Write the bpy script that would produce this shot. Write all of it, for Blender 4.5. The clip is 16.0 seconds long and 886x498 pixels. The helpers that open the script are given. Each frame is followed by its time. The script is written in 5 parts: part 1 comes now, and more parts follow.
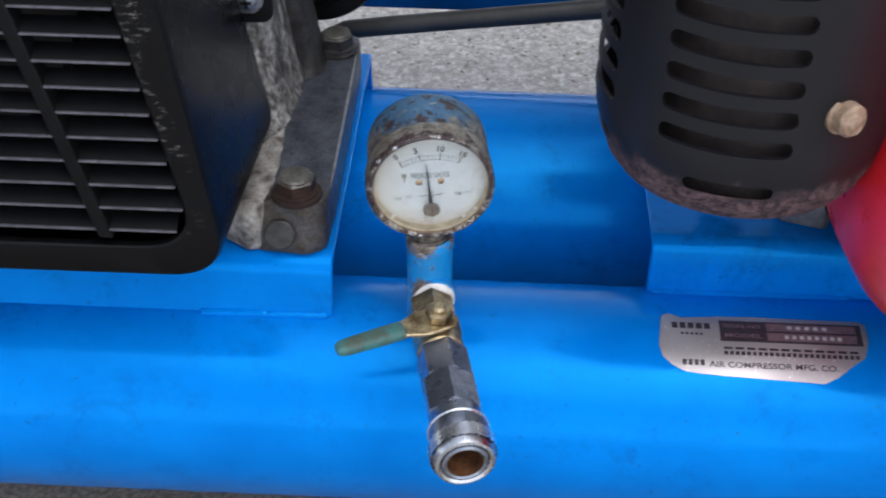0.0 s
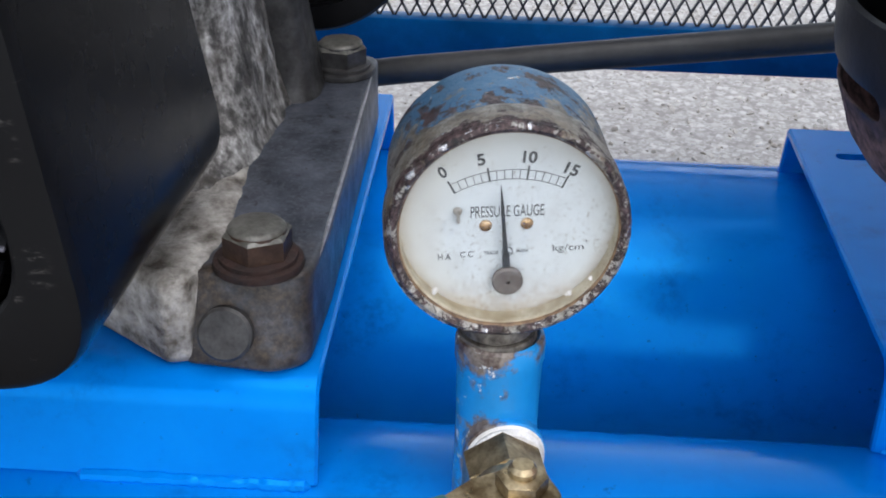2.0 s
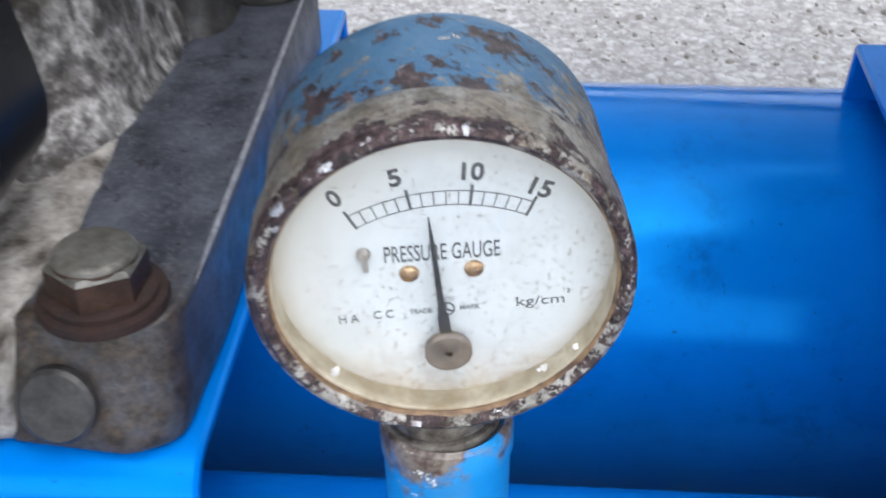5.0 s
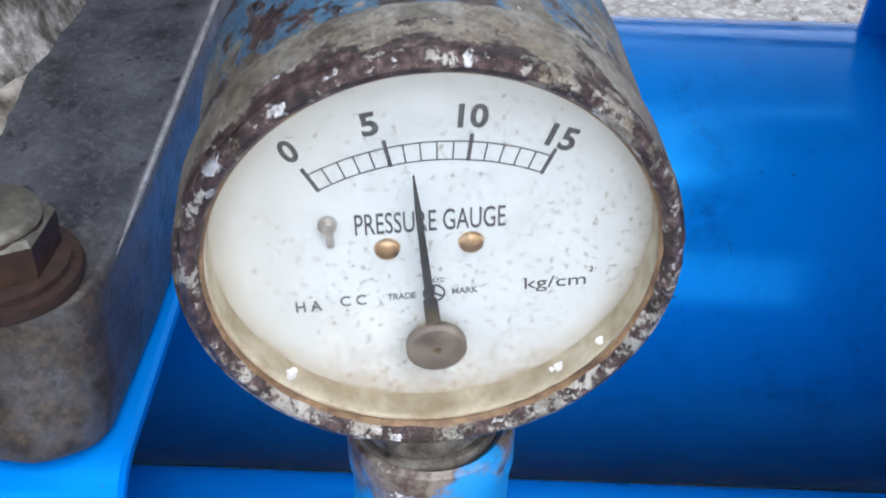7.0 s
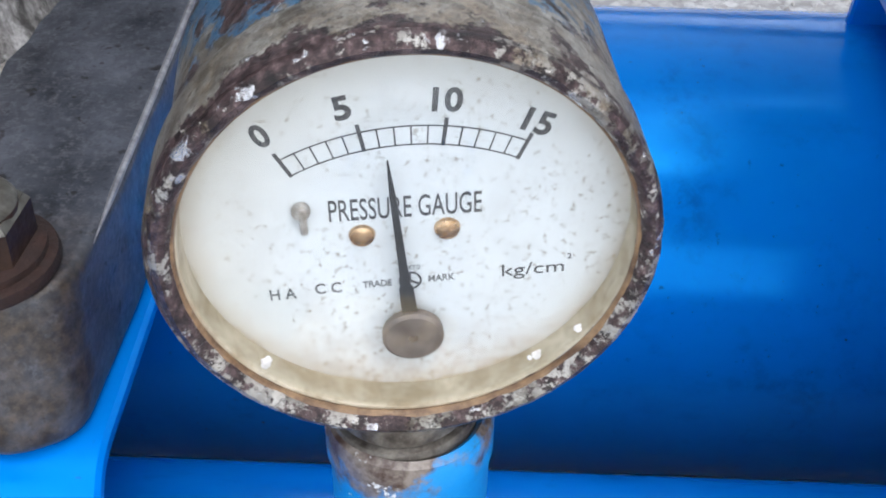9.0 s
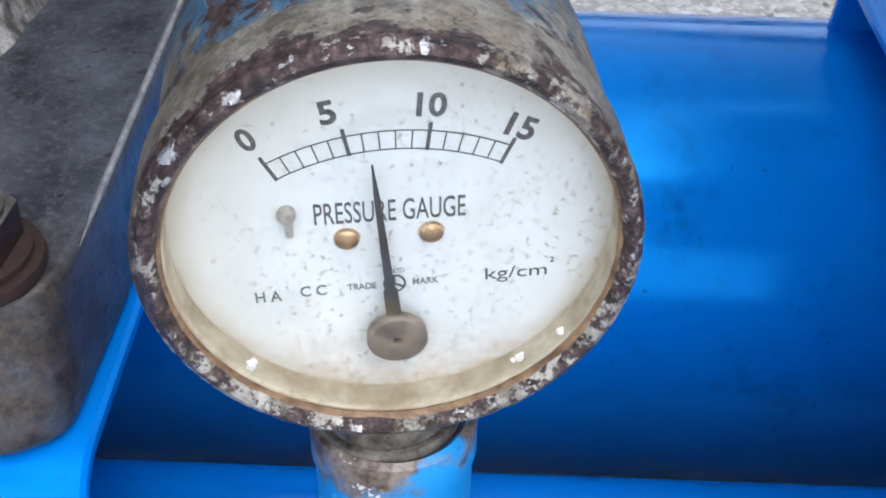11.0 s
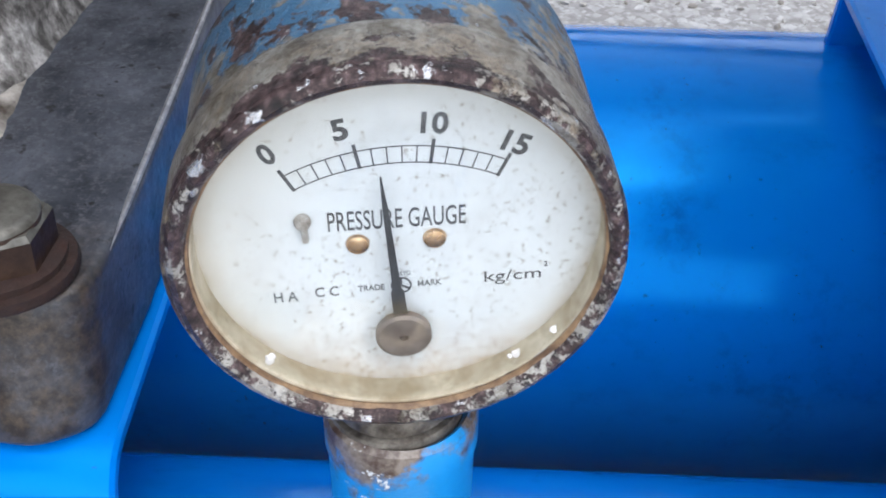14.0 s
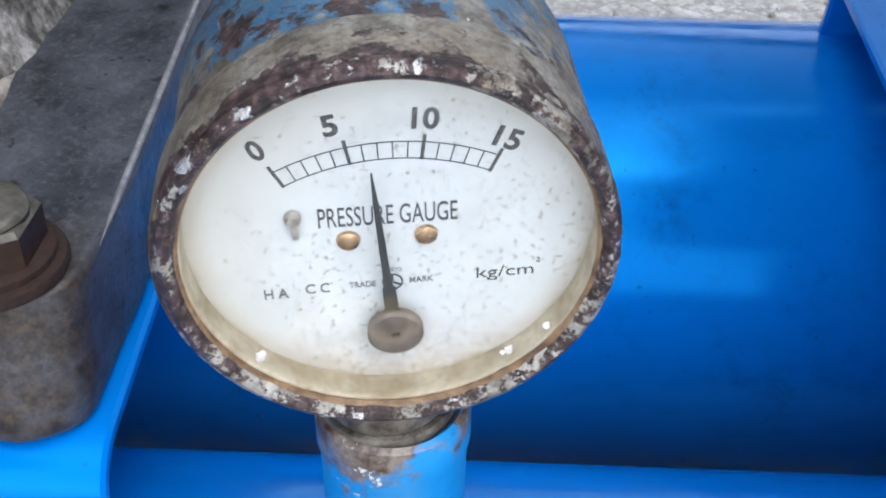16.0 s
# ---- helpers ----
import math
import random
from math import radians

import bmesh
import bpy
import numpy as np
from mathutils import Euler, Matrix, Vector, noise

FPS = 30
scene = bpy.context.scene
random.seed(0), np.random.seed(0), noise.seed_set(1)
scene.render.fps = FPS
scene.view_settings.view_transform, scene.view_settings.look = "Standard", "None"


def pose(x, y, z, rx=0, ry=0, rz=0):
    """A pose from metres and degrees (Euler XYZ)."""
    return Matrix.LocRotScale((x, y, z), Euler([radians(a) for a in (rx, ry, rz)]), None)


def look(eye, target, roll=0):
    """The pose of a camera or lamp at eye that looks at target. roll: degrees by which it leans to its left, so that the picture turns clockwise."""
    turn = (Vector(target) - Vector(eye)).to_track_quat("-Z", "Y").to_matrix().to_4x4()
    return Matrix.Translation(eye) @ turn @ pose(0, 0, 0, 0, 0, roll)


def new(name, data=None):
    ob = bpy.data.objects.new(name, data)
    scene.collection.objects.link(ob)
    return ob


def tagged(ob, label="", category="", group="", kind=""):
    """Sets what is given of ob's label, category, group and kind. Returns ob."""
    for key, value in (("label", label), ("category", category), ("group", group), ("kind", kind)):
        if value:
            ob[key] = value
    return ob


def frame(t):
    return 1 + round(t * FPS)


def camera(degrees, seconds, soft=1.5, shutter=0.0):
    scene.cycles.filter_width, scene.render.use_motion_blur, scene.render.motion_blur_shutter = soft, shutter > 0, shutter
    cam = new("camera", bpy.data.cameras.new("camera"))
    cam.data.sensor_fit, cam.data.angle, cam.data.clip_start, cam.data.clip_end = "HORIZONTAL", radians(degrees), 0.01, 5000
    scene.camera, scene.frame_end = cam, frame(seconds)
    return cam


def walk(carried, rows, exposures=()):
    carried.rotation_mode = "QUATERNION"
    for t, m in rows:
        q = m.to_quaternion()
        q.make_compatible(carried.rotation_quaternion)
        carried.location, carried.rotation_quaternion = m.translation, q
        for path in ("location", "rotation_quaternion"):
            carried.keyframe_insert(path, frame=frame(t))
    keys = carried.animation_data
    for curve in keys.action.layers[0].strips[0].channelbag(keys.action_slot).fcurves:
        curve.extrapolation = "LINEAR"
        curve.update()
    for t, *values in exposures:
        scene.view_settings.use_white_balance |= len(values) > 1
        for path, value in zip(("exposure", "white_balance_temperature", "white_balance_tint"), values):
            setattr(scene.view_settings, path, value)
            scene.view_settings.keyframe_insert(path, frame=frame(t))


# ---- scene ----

# ------------------------------------------------------------------ camera
cam = camera(38.76, 16.0, 1.9, 1.0)
PATH = [
    (0.0, 0.0314, -0.5326, 0.6518, 52.18, -0.69, 2.75),
    (0.5, 0.0261, -0.5190, 0.6394, 52.03, -0.57, 3.89),
    (0.8, 0.0158, -0.4517, 0.5796, 53.50, -1.10, 5.08),
    (0.9, 0.0128, -0.4180, 0.5516, 53.63, -1.09, 7.07),
    (1.0, 0.0050, -0.3835, 0.5234, 53.60, -2.00, 8.80),
    (1.1, 0.0089, -0.3672, 0.5112, 56.47, -2.76, 6.70),
    (1.3, 0.0040, -0.3399, 0.4866, 60.78, -3.10, 5.57),
    (1.5, -0.0056, -0.3135, 0.4511, 60.57, -3.66, 2.71),
    (2.0, 0.0023, -0.2989, 0.4389, 60.91, -1.13, 3.66),
    (2.5, 0.0025, -0.2952, 0.4404, 60.64, -1.15, 3.85),
    (3.0, 0.0086, -0.2996, 0.4554, 59.54, 0.18, 4.51),
    (3.5, 0.0096, -0.3072, 0.4711, 57.38, -0.70, 4.36),
    (4.0, 0.0227, -0.3088, 0.4748, 56.90, 1.16, 6.08),
    (4.2, 0.0209, -0.2416, 0.4328, 56.91, 1.31, 6.86),
    (4.5, 0.0180, -0.1933, 0.4192, 56.03, 1.36, 5.81),
    (4.7, 0.0189, -0.1844, 0.4150, 55.50, 1.16, 5.07),
    (7.0, 0.0104, -0.1292, 0.3815, 52.24, -0.40, 2.56),
    (7.5, 0.0113, -0.1300, 0.3795, 53.06, -0.47, 2.92),
    (8.0, 0.0112, -0.1296, 0.3789, 52.81, -0.47, 2.90),
    (8.5, 0.0126, -0.1302, 0.3787, 52.83, -0.45, 2.79),
    (9.0, 0.0129, -0.1279, 0.3793, 51.98, -0.50, 2.34),
    (11.5, 0.0134, -0.1307, 0.3811, 52.18, -1.00, 1.88),
    (12.0, 0.0140, -0.1385, 0.3865, 52.12, -0.76, 2.36),
    (12.5, 0.0147, -0.1398, 0.3886, 52.14, -0.64, 2.39),
    (13.0, 0.0146, -0.1394, 0.3888, 52.08, -0.59, 2.28),
    (13.5, 0.0147, -0.1406, 0.3887, 52.31, -0.64, 2.47),
    (14.0, 0.0152, -0.1420, 0.3900, 52.43, -0.72, 2.52),
    (14.5, 0.0157, -0.1427, 0.3902, 52.48, -0.58, 2.49),
    (15.0, 0.0154, -0.1428, 0.3898, 52.46, -0.61, 2.35),
    (15.5, 0.0154, -0.1420, 0.3897, 52.26, -0.54, 2.38),
    (16.0, 0.0156, -0.1399, 0.3899, 51.89, -0.72, 2.23),
]
LIGHT = [(0.0, 1.15), (0.8, 1.15), (1.3, 1.42), (4.0, 1.42), (4.7, 1.75), (7.0, 1.78), (16.0, 1.78)]
walk(cam, [(t, pose(*p)) for t, *p in PATH], LIGHT)

# ------------------------------------------------------------------ light
world = bpy.data.worlds.new("world")
scene.world = world
world.use_nodes = True
_n = world.node_tree.nodes
_sky = _n.new("ShaderNodeTexSky")
_sky.sky_type = "NISHITA"
_sky.sun_disc = False
SUN_EL, SUN_AZ = radians(66), radians(145)
_sky.sun_elevation, _sky.sun_rotation = SUN_EL, SUN_AZ
_sky.air_density, _sky.dust_density, _sky.ozone_density = 0.85, 1.3, 1.0
_n["Background"].inputs[1].default_value = 0.15
_pale = _n.new("ShaderNodeHueSaturation")
_pale.inputs["Saturation"].default_value = 0.45
world.node_tree.links.new(_sky.outputs[0], _pale.inputs["Color"])
world.node_tree.links.new(_pale.outputs[0], _n["Background"].inputs[0])
sun = new("sun", bpy.data.lights.new("sun", "SUN"))
sun.data.energy, sun.data.angle, sun.data.color = 0.4, radians(60), (1.0, 0.99, 0.98)
sun.matrix_world = look((math.sin(SUN_AZ) * math.cos(SUN_EL), math.cos(SUN_AZ) * math.cos(SUN_EL), math.sin(SUN_EL)), (0, 0, 0))


# ------------------------------------------------------------------ materials
class Nodes:
    """A short hand for node materials."""

    def __init__(self, name):
        self.m = bpy.data.materials.new(name)
        self.m.use_nodes = True
        self.t = self.m.node_tree
        self.b = self.t.nodes["Principled BSDF"]
        self.co = self.t.nodes.new("ShaderNodeTexCoord").outputs["Object"]

    def put(self, sock, val):
        if isinstance(val, bpy.types.NodeSocket):
            self.t.links.new(val, sock)
        elif isinstance(val, tuple) and len(val) == 3:
            sock.default_value = (*val, 1)
        else:
            sock.default_value = val

    def noise(self, scale, detail=5, rough=0.55, vec=None, kind="ShaderNodeTexNoise"):
        n = self.t.nodes.new(kind)
        self.t.links.new(vec or self.co, n.inputs["Vector"])
        n.inputs["Scale"].default_value = scale
        if kind == "ShaderNodeTexNoise":
            n.inputs["Detail"].default_value, n.inputs["Roughness"].default_value = detail, rough
            return n.outputs["Fac"]
        return n.outputs["Distance"], n.outputs["Color"]

    def ramp(self, fac, *stops, hard=False):
        n = self.t.nodes.new("ShaderNodeValToRGB")
        if hard:
            n.color_ramp.interpolation = "CONSTANT"
        el = n.color_ramp.elements
        while len(el) < len(stops):
            el.new(0.5)
        for e, (p, c) in zip(el, stops):
            e.position = p
            e.color = (*c, 1) if isinstance(c, tuple) else (c, c, c, 1)
        self.t.links.new(fac, n.inputs[0])
        return n.outputs[0]

    def mix(self, fac, a, b, kind="MIX"):
        n = self.t.nodes.new("ShaderNodeMix")
        n.data_type, n.blend_type = "RGBA", kind
        self.put(n.inputs[0], fac)
        self.put(n.inputs[6], a)
        self.put(n.inputs[7], b)
        return n.outputs[2]

    def math(self, op, a, b=0.0):
        n = self.t.nodes.new("ShaderNodeMath")
        n.operation = op
        self.put(n.inputs[0], a)
        self.put(n.inputs[1], b)
        return n.outputs[0]

    def axis(self, k):
        n = self.t.nodes.new("ShaderNodeSeparateXYZ")
        self.t.links.new(self.co, n.inputs[0])
        return n.outputs[k]

    def stretch(self, sx, sy, sz):
        n = self.t.nodes.new("ShaderNodeMapping")
        self.t.links.new(self.co, n.inputs[0])
        n.inputs["Scale"].default_value = (sx, sy, sz)
        return n.outputs[0]

    def bump(self, height, strength=0.3, dist=0.001):
        n = self.t.nodes.new("ShaderNodeBump")
        n.inputs["Strength"].default_value, n.inputs["Distance"].default_value = strength, dist
        self.t.links.new(height, n.inputs["Height"])
        self.t.links.new(n.outputs[0], self.b.inputs["Normal"])

    def done(self, color=None, rough=None, metal=None, coat=None, spec=None):
        for key, v in (("Base Color", color), ("Roughness", rough), ("Metallic", metal), ("Coat Weight", coat), ("Specular IOR Level", spec)):
            if v is not None:
                self.put(self.b.inputs[key], v)
        return self.m


def mat_blue(name, deep=(0.0003, 0.172, 0.63), light=(0.0003, 0.210, 0.73), dirt=0.6, rough=0.17, oil=0.0, gloss=0.10):
    m = Nodes(name)
    c = m.mix(m.ramp(m.noise(14, 4), (0.35, 0.0), (0.65, 1.0)), deep, light)
    specks = m.ramp(m.noise(260, 3, 0.6), (0.66, 0.0), (0.74, 1.0))
    area = m.ramp(m.noise(18, 3), (0.5, 0.0), (0.68, 1.0))
    c = m.mix(m.math("MULTIPLY", m.math("MULTIPLY", specks, area), dirt * 1.6), c, (0.01, 0.05, 0.12))
    dust = m.ramp(m.noise(45, 6, 0.7), (0.5, 0.0), (0.8, 1.0))
    c = m.mix(m.math("MULTIPLY", dust, dirt * 0.2), c, (0.008, 0.27, 0.72))
    grey = m.math("MULTIPLY", m.ramp(m.noise(24, 6, 0.7), (0.53, 0.0), (0.7, 1.0)), m.ramp(m.noise(210, 5, 0.7), (0.42, 0.0), (0.6, 1.0)))
    c = m.mix(m.math("MULTIPLY", grey, dirt * 0.7), c, (0.004, 0.06, 0.24))
    smear = m.math("MULTIPLY", m.ramp(m.noise(1, 6, 0.7, m.stretch(9, 30, 30)), (0.52, 0.0), (0.72, 1.0)), m.ramp(m.noise(95, 6, 0.75), (0.4, 0.0), (0.65, 1.0)))
    c = m.mix(m.math("MULTIPLY", smear, dirt * 0.75), c, (0.003, 0.085, 0.30))
    chip = m.math("MULTIPLY", m.ramp(m.noise(430, 3, 0.5), (0.71, 0.0), (0.74, 1.0)), m.ramp(m.noise(11, 3), (0.45, 0.0), (0.6, 1.0)))
    c = m.mix(m.math("MULTIPLY", chip, dirt * 1.4), c, (0.03, 0.06, 0.10))
    if oil:
        spot = m.ramp(m.noise(38, 5, 0.6), (0.66, 0.0), (0.74, 1.0))
        c = m.mix(m.math("MULTIPLY", spot, oil), c, (0.006, 0.03, 0.06))
    r = m.ramp(m.noise(60, 5), (0.3, rough - 0.06), (0.7, rough + 0.10))
    m.bump(m.math("ADD", m.math("MULTIPLY", m.noise(120, 3), 0.35), m.noise(22, 2)), 0.14, 0.0008)
    m.b.inputs["Specular Tint"].default_value = (0.05, 0.68, 1.0, 1)
    return m.done(c, r, gloss, 0.0, 0.5)


def mat_plain(name, a, b, scale=60, rough=(0.4, 0.6), metal=0.0, bump=0.2, bscale=None, dist=0.0005, spec=0.5):
    m = Nodes(name)
    c = m.mix(m.ramp(m.noise(scale, 6, 0.65), (0.35, 0.0), (0.68, 1.0)), a, b)
    f = m.noise(scale * 6, 3)
    c = m.mix(m.math("MULTIPLY", m.ramp(f, (0.5, 0.0), (0.75, 1.0)), 0.35), c, tuple(x * 0.55 for x in a))
    r = m.ramp(m.noise(scale * 1.7, 4), (0.3, rough[0]), (0.7, rough[1]))
    m.bump(m.noise(bscale or scale * 4, 5), bump, dist)
    return m.done(c, r, metal, None, spec)


def mat_cast():
    """Dark oily cast alloy with brown grime round the front bolt."""
    m = Nodes("grey_cast_alloy")
    c = m.mix(m.ramp(m.noise(70, 6, 0.65), (0.35, 0.0), (0.68, 1.0)), (0.022, 0.026, 0.035), (0.088, 0.098, 0.122))
    c = m.mix(m.math("MULTIPLY", m.ramp(m.noise(620, 5, 0.75), (0.5, 0.0), (0.62, 1.0)), 0.6), c, (0.125, 0.13, 0.15))
    c = m.mix(m.ramp(m.noise(240, 3, 0.5), (0.66, 0.0), (0.70, 0.9)), c, (0.012, 0.011, 0.012))
    c = m.mix(m.math("MULTIPLY", m.ramp(m.noise(650, 4, 0.7), (0.56, 0.0), (0.66, 1.0)), 0.6), c, (0.02, 0.02, 0.024))
    grime = m.math("SUBTRACT", 2.05, m.math("ADD", m.math("MULTIPLY", m.axis(1), 25.0), m.math("MULTIPLY", m.noise(60, 5), 0.8)))
    grime = m.math("MULTIPLY", m.ramp(grime, (0.0, 0.0), (0.5, 1.0)), m.ramp(m.noise(160, 5), (0.3, 0.3), (0.6, 1.0)))
    c = m.mix(grime, c, m.mix(m.ramp(m.noise(520, 6, 0.7), (0.40, 0.0), (0.66, 1.0)), (0.015, 0.011, 0.009), (0.070, 0.050, 0.034)))
    side = m.math("ADD", m.math("ADD", m.axis(0), 0.0586), m.math("MULTIPLY", m.axis(1), 0.0317))
    side = m.math("ADD", side, m.math("SUBTRACT", m.axis(2), 0.2445))
    side = m.math("ADD", m.math("MULTIPLY", m.math("ADD", side, 0.0033), 300.0), m.math("MULTIPLY", m.math("SUBTRACT", m.noise(230, 6, 0.75), 0.5), 1.1))
    bare = m.math("MULTIPLY", m.ramp(side, (0.30, 0.0), (0.50, 1.0)), m.ramp(m.math("MULTIPLY", m.axis(1), 10.0), (0.5, 0.0), (0.65, 1.0)))
    c = m.mix(m.math("MULTIPLY", bare, 0.85), c, (0.44, 0.45, 0.48))
    m.bump(m.noise(320, 5), 0.5, 0.0006)
    return m.done(c, m.ramp(m.noise(90, 4), (0.3, 0.34), (0.7, 0.55)), m.math("MULTIPLY", m.math("SUBTRACT", 1.0, grime), 0.18))


def mat_neck():
    """Grey casting with pale scraped streaks and black oil."""
    m = Nodes("streaked_casting")
    s = m.math("ADD", m.math("MULTIPLY", m.noise(1, 6, 0.7, m.stretch(120, 120, 34)), 0.6), m.math("MULTIPLY", m.noise(170, 6, 0.7), 0.4))
    c = m.ramp(s, (0.37, (0.015, 0.014, 0.013)), (0.46, (0.09, 0.085, 0.08)), (0.53, (0.28, 0.27, 0.26)), (0.61, (0.6, 0.59, 0.58)))
    c = m.mix(m.ramp(m.noise(48, 5), (0.55, 0.0), (0.68, 0.8)), c, (0.05, 0.04, 0.03))
    m.bump(s, 0.7, 0.0012)
    return m.done(c, m.ramp(m.noise(90, 4), (0.3, 0.4), (0.7, 0.65)), 0.25)


BLUE = mat_blue("blue_enamel")
BLUE_SPOTTED = mat_blue("blue_enamel_oil_spotted", dirt=0.8, oil=0.7)
BLUE_DULL = mat_blue("blue_enamel_dusty", (0.001, 0.035, 0.13), (0.002, 0.07, 0.23), 0.9, 0.45, 0.0, 0.0)
BLACK = mat_plain("black_coating", (0.004, 0.004, 0.0045), (0.008, 0.008, 0.009), 40, (0.3, 0.45), 0.0, 0.12, spec=0.15)
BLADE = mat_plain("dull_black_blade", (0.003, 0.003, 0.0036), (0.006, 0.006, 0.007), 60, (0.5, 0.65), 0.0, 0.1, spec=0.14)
# Paler grey on the lips stands in for the highlight along each edge.
LIP = mat_plain("highlight_louvre_lip", (0.062, 0.060, 0.072), (0.13, 0.126, 0.15), 160, (0.25, 0.4), 0.2, 0.15)
ALLOY = mat_plain("dull_grey_alloy", (0.075, 0.082, 0.095), (0.19, 0.20, 0.225), 70, (0.45, 0.65), 0.3, 0.3)
DARK = mat_plain("dark_bar_paint", (0.018, 0.018, 0.019), (0.04, 0.04, 0.04), 30, (0.4, 0.6), 0.0, 0.2)
CAST = mat_cast()
# Mottled casting, its pale tone raised to carry light from the upper left.
LUG = mat_plain("lit_mottled_casting", (0.06, 0.047, 0.034), (0.52, 0.49, 0.45), 90, (0.5, 0.75), 0.15, 0.8, 300, 0.001)
PLUG = mat_plain("dark_boss", (0.016, 0.015, 0.015), (0.06, 0.058, 0.058), 130, (0.4, 0.6), 0.3, 0.5)
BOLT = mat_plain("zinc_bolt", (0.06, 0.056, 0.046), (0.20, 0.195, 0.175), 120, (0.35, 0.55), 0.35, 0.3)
BOLT_SIDE = mat_plain("dark_brown_bolt_side", (0.018, 0.008, 0.005), (0.062, 0.032, 0.020), 150, (0.45, 0.65), 0.3, 0.4)
RUST = mat_plain("dark_rust", (0.009, 0.0036, 0.0028), (0.030, 0.0105, 0.0066), 160, (0.75, 0.92), 0.0, 0.9, 500, 0.0008)
BRASS = mat_plain("tarnished_brass", (0.15, 0.10, 0.048), (0.64, 0.52, 0.32), 120, (0.25, 0.5), 0.9, 0.3)
CHROME = mat_plain("chromed_steel", (0.5, 0.515, 0.55), (0.66, 0.68, 0.71), 90, (0.2, 0.36), 1.0, 0.1)
KNURL = mat_plain("bright_knurled_chrome", (0.62, 0.63, 0.66), (0.85, 0.86, 0.88), 90, (0.22, 0.34), 0.9, 0.1)
STEEL = mat_plain("grey_plated_steel", (0.2, 0.22, 0.27), (0.36, 0.38, 0.44), 80, (0.22, 0.4), 0.9, 0.15)
TEAL = mat_plain("worn_teal_sleeve", (0.055, 0.075, 0.055), (0.025, 0.21, 0.22), 70, (0.45, 0.65), 0.0, 0.3)
RED = mat_plain("red_enamel", (0.62, 0.012, 0.02), (0.72, 0.02, 0.03), 20, (0.25, 0.35), 0.0, 0.05)
WHITE_TAPE = mat_plain("white_thread_tape", (0.55, 0.52, 0.48), (0.85, 0.84, 0.82), 200, (0.6, 0.8), 0.0, 0.6, 500, 0.001)
TAN = mat_plain("corroded_tan_bolt", (0.2, 0.12, 0.07), (0.45, 0.34, 0.25), 120, (0.6, 0.8), 0.2, 0.6)
MESH = mat_plain("dark_mesh_wire", (0.03, 0.03, 0.035), (0.07, 0.07, 0.075), 80, (0.5, 0.7), 0.3, 0.2)
INK = mat_plain("faded_black_ink", (0.035, 0.035, 0.038), (0.13, 0.13, 0.13), 900, (0.6, 0.7), 0.0, 0.05)
INK_FAINT = mat_plain("worn_grey_ink", (0.06, 0.06, 0.06), (0.25, 0.25, 0.25), 1400, (0.6, 0.7), 0.0, 0.05)
NEEDLE = mat_plain("black_needle", (0.02, 0.02, 0.02), (0.045, 0.045, 0.045), 400, (0.4, 0.5), 0.0, 0.1)
STEM = mat_plain("tarnished_stem", (0.045, 0.036, 0.030), (0.22, 0.20, 0.17), 260, (0.35, 0.6), 0.5, 0.5)
RIVET = mat_plain("polished_copper_rivet", (0.42, 0.24, 0.12), (0.80, 0.56, 0.34), 420, (0.16, 0.3), 0.95, 0.15)
PIN = mat_plain("pale_pin", (0.34, 0.3, 0.26), (0.6, 0.58, 0.55), 500, (0.35, 0.5), 0.5, 0.2)
HUB = mat_plain("dull_bronze_hub", (0.16, 0.13, 0.115), (0.25, 0.21, 0.185), 300, (0.45, 0.6), 0.4, 0.15)
HOLLOW = mat_plain("brown_bore", (0.05, 0.02, 0.01), (0.18, 0.075, 0.03), 200, (0.5, 0.7), 0.4, 0.3)
EDGE = mat_plain("bare_worn_metal", (0.22, 0.22, 0.235), (0.5, 0.5, 0.52), 300, (0.3, 0.5), 0.6, 0.2)
MUFFLER = mat_plain("sooty_muffler", (0.02, 0.015, 0.015), (0.06, 0.045, 0.04), 60, (0.7, 0.9), 0.0, 0.5)


def mat_scuffed_black():
    m = Nodes("scuffed_black_plastic")
    rub = m.ramp(m.noise(1, 5, 0.75, m.stretch(210, 60, 520)), (0.55, 0.0), (0.68, 1.0))
    inward = m.math("MULTIPLY", m.math("ADD", m.math("ADD", m.axis(0), 0.087), m.math("MULTIPLY", m.math("SUBTRACT", m.axis(2), 0.2765), 0.115)), -40.0)
    strip = m.ramp(inward, (0.12, 0.0), (0.25, 1.0), (0.6, 1.0), (0.8, 0.0))
    face = m.ramp(m.math("MULTIPLY", m.math("ADD", m.axis(1), 0.054), 100.0), (0.2, 1.0), (0.5, 0.0))
    area = m.ramp(m.noise(30, 3), (0.46, 0.0), (0.56, 1.0))
    k = m.math("MULTIPLY", m.math("MULTIPLY", rub, area), m.math("MULTIPLY", strip, face))
    faint = m.math("MULTIPLY", m.ramp(m.noise(1, 4, 0.7, m.stretch(130, 60, 420)), (0.68, 0.0), (0.76, 1.0)), 0.12)
    k = m.math("MAXIMUM", m.math("MULTIPLY", k, 0.8), faint)
    c = m.mix(k, (0.004, 0.004, 0.0045), (0.2, 0.185, 0.17))
    m.bump(m.noise(420, 4), 0.15, 0.0004)
    return m.done(c, m.mix(face, m.ramp(m.noise(50, 4), (0.3, 0.2), (0.7, 0.32)), m.ramp(m.noise(70, 4), (0.3, 0.34), (0.7, 0.55))), 0.0, None, 0.14)


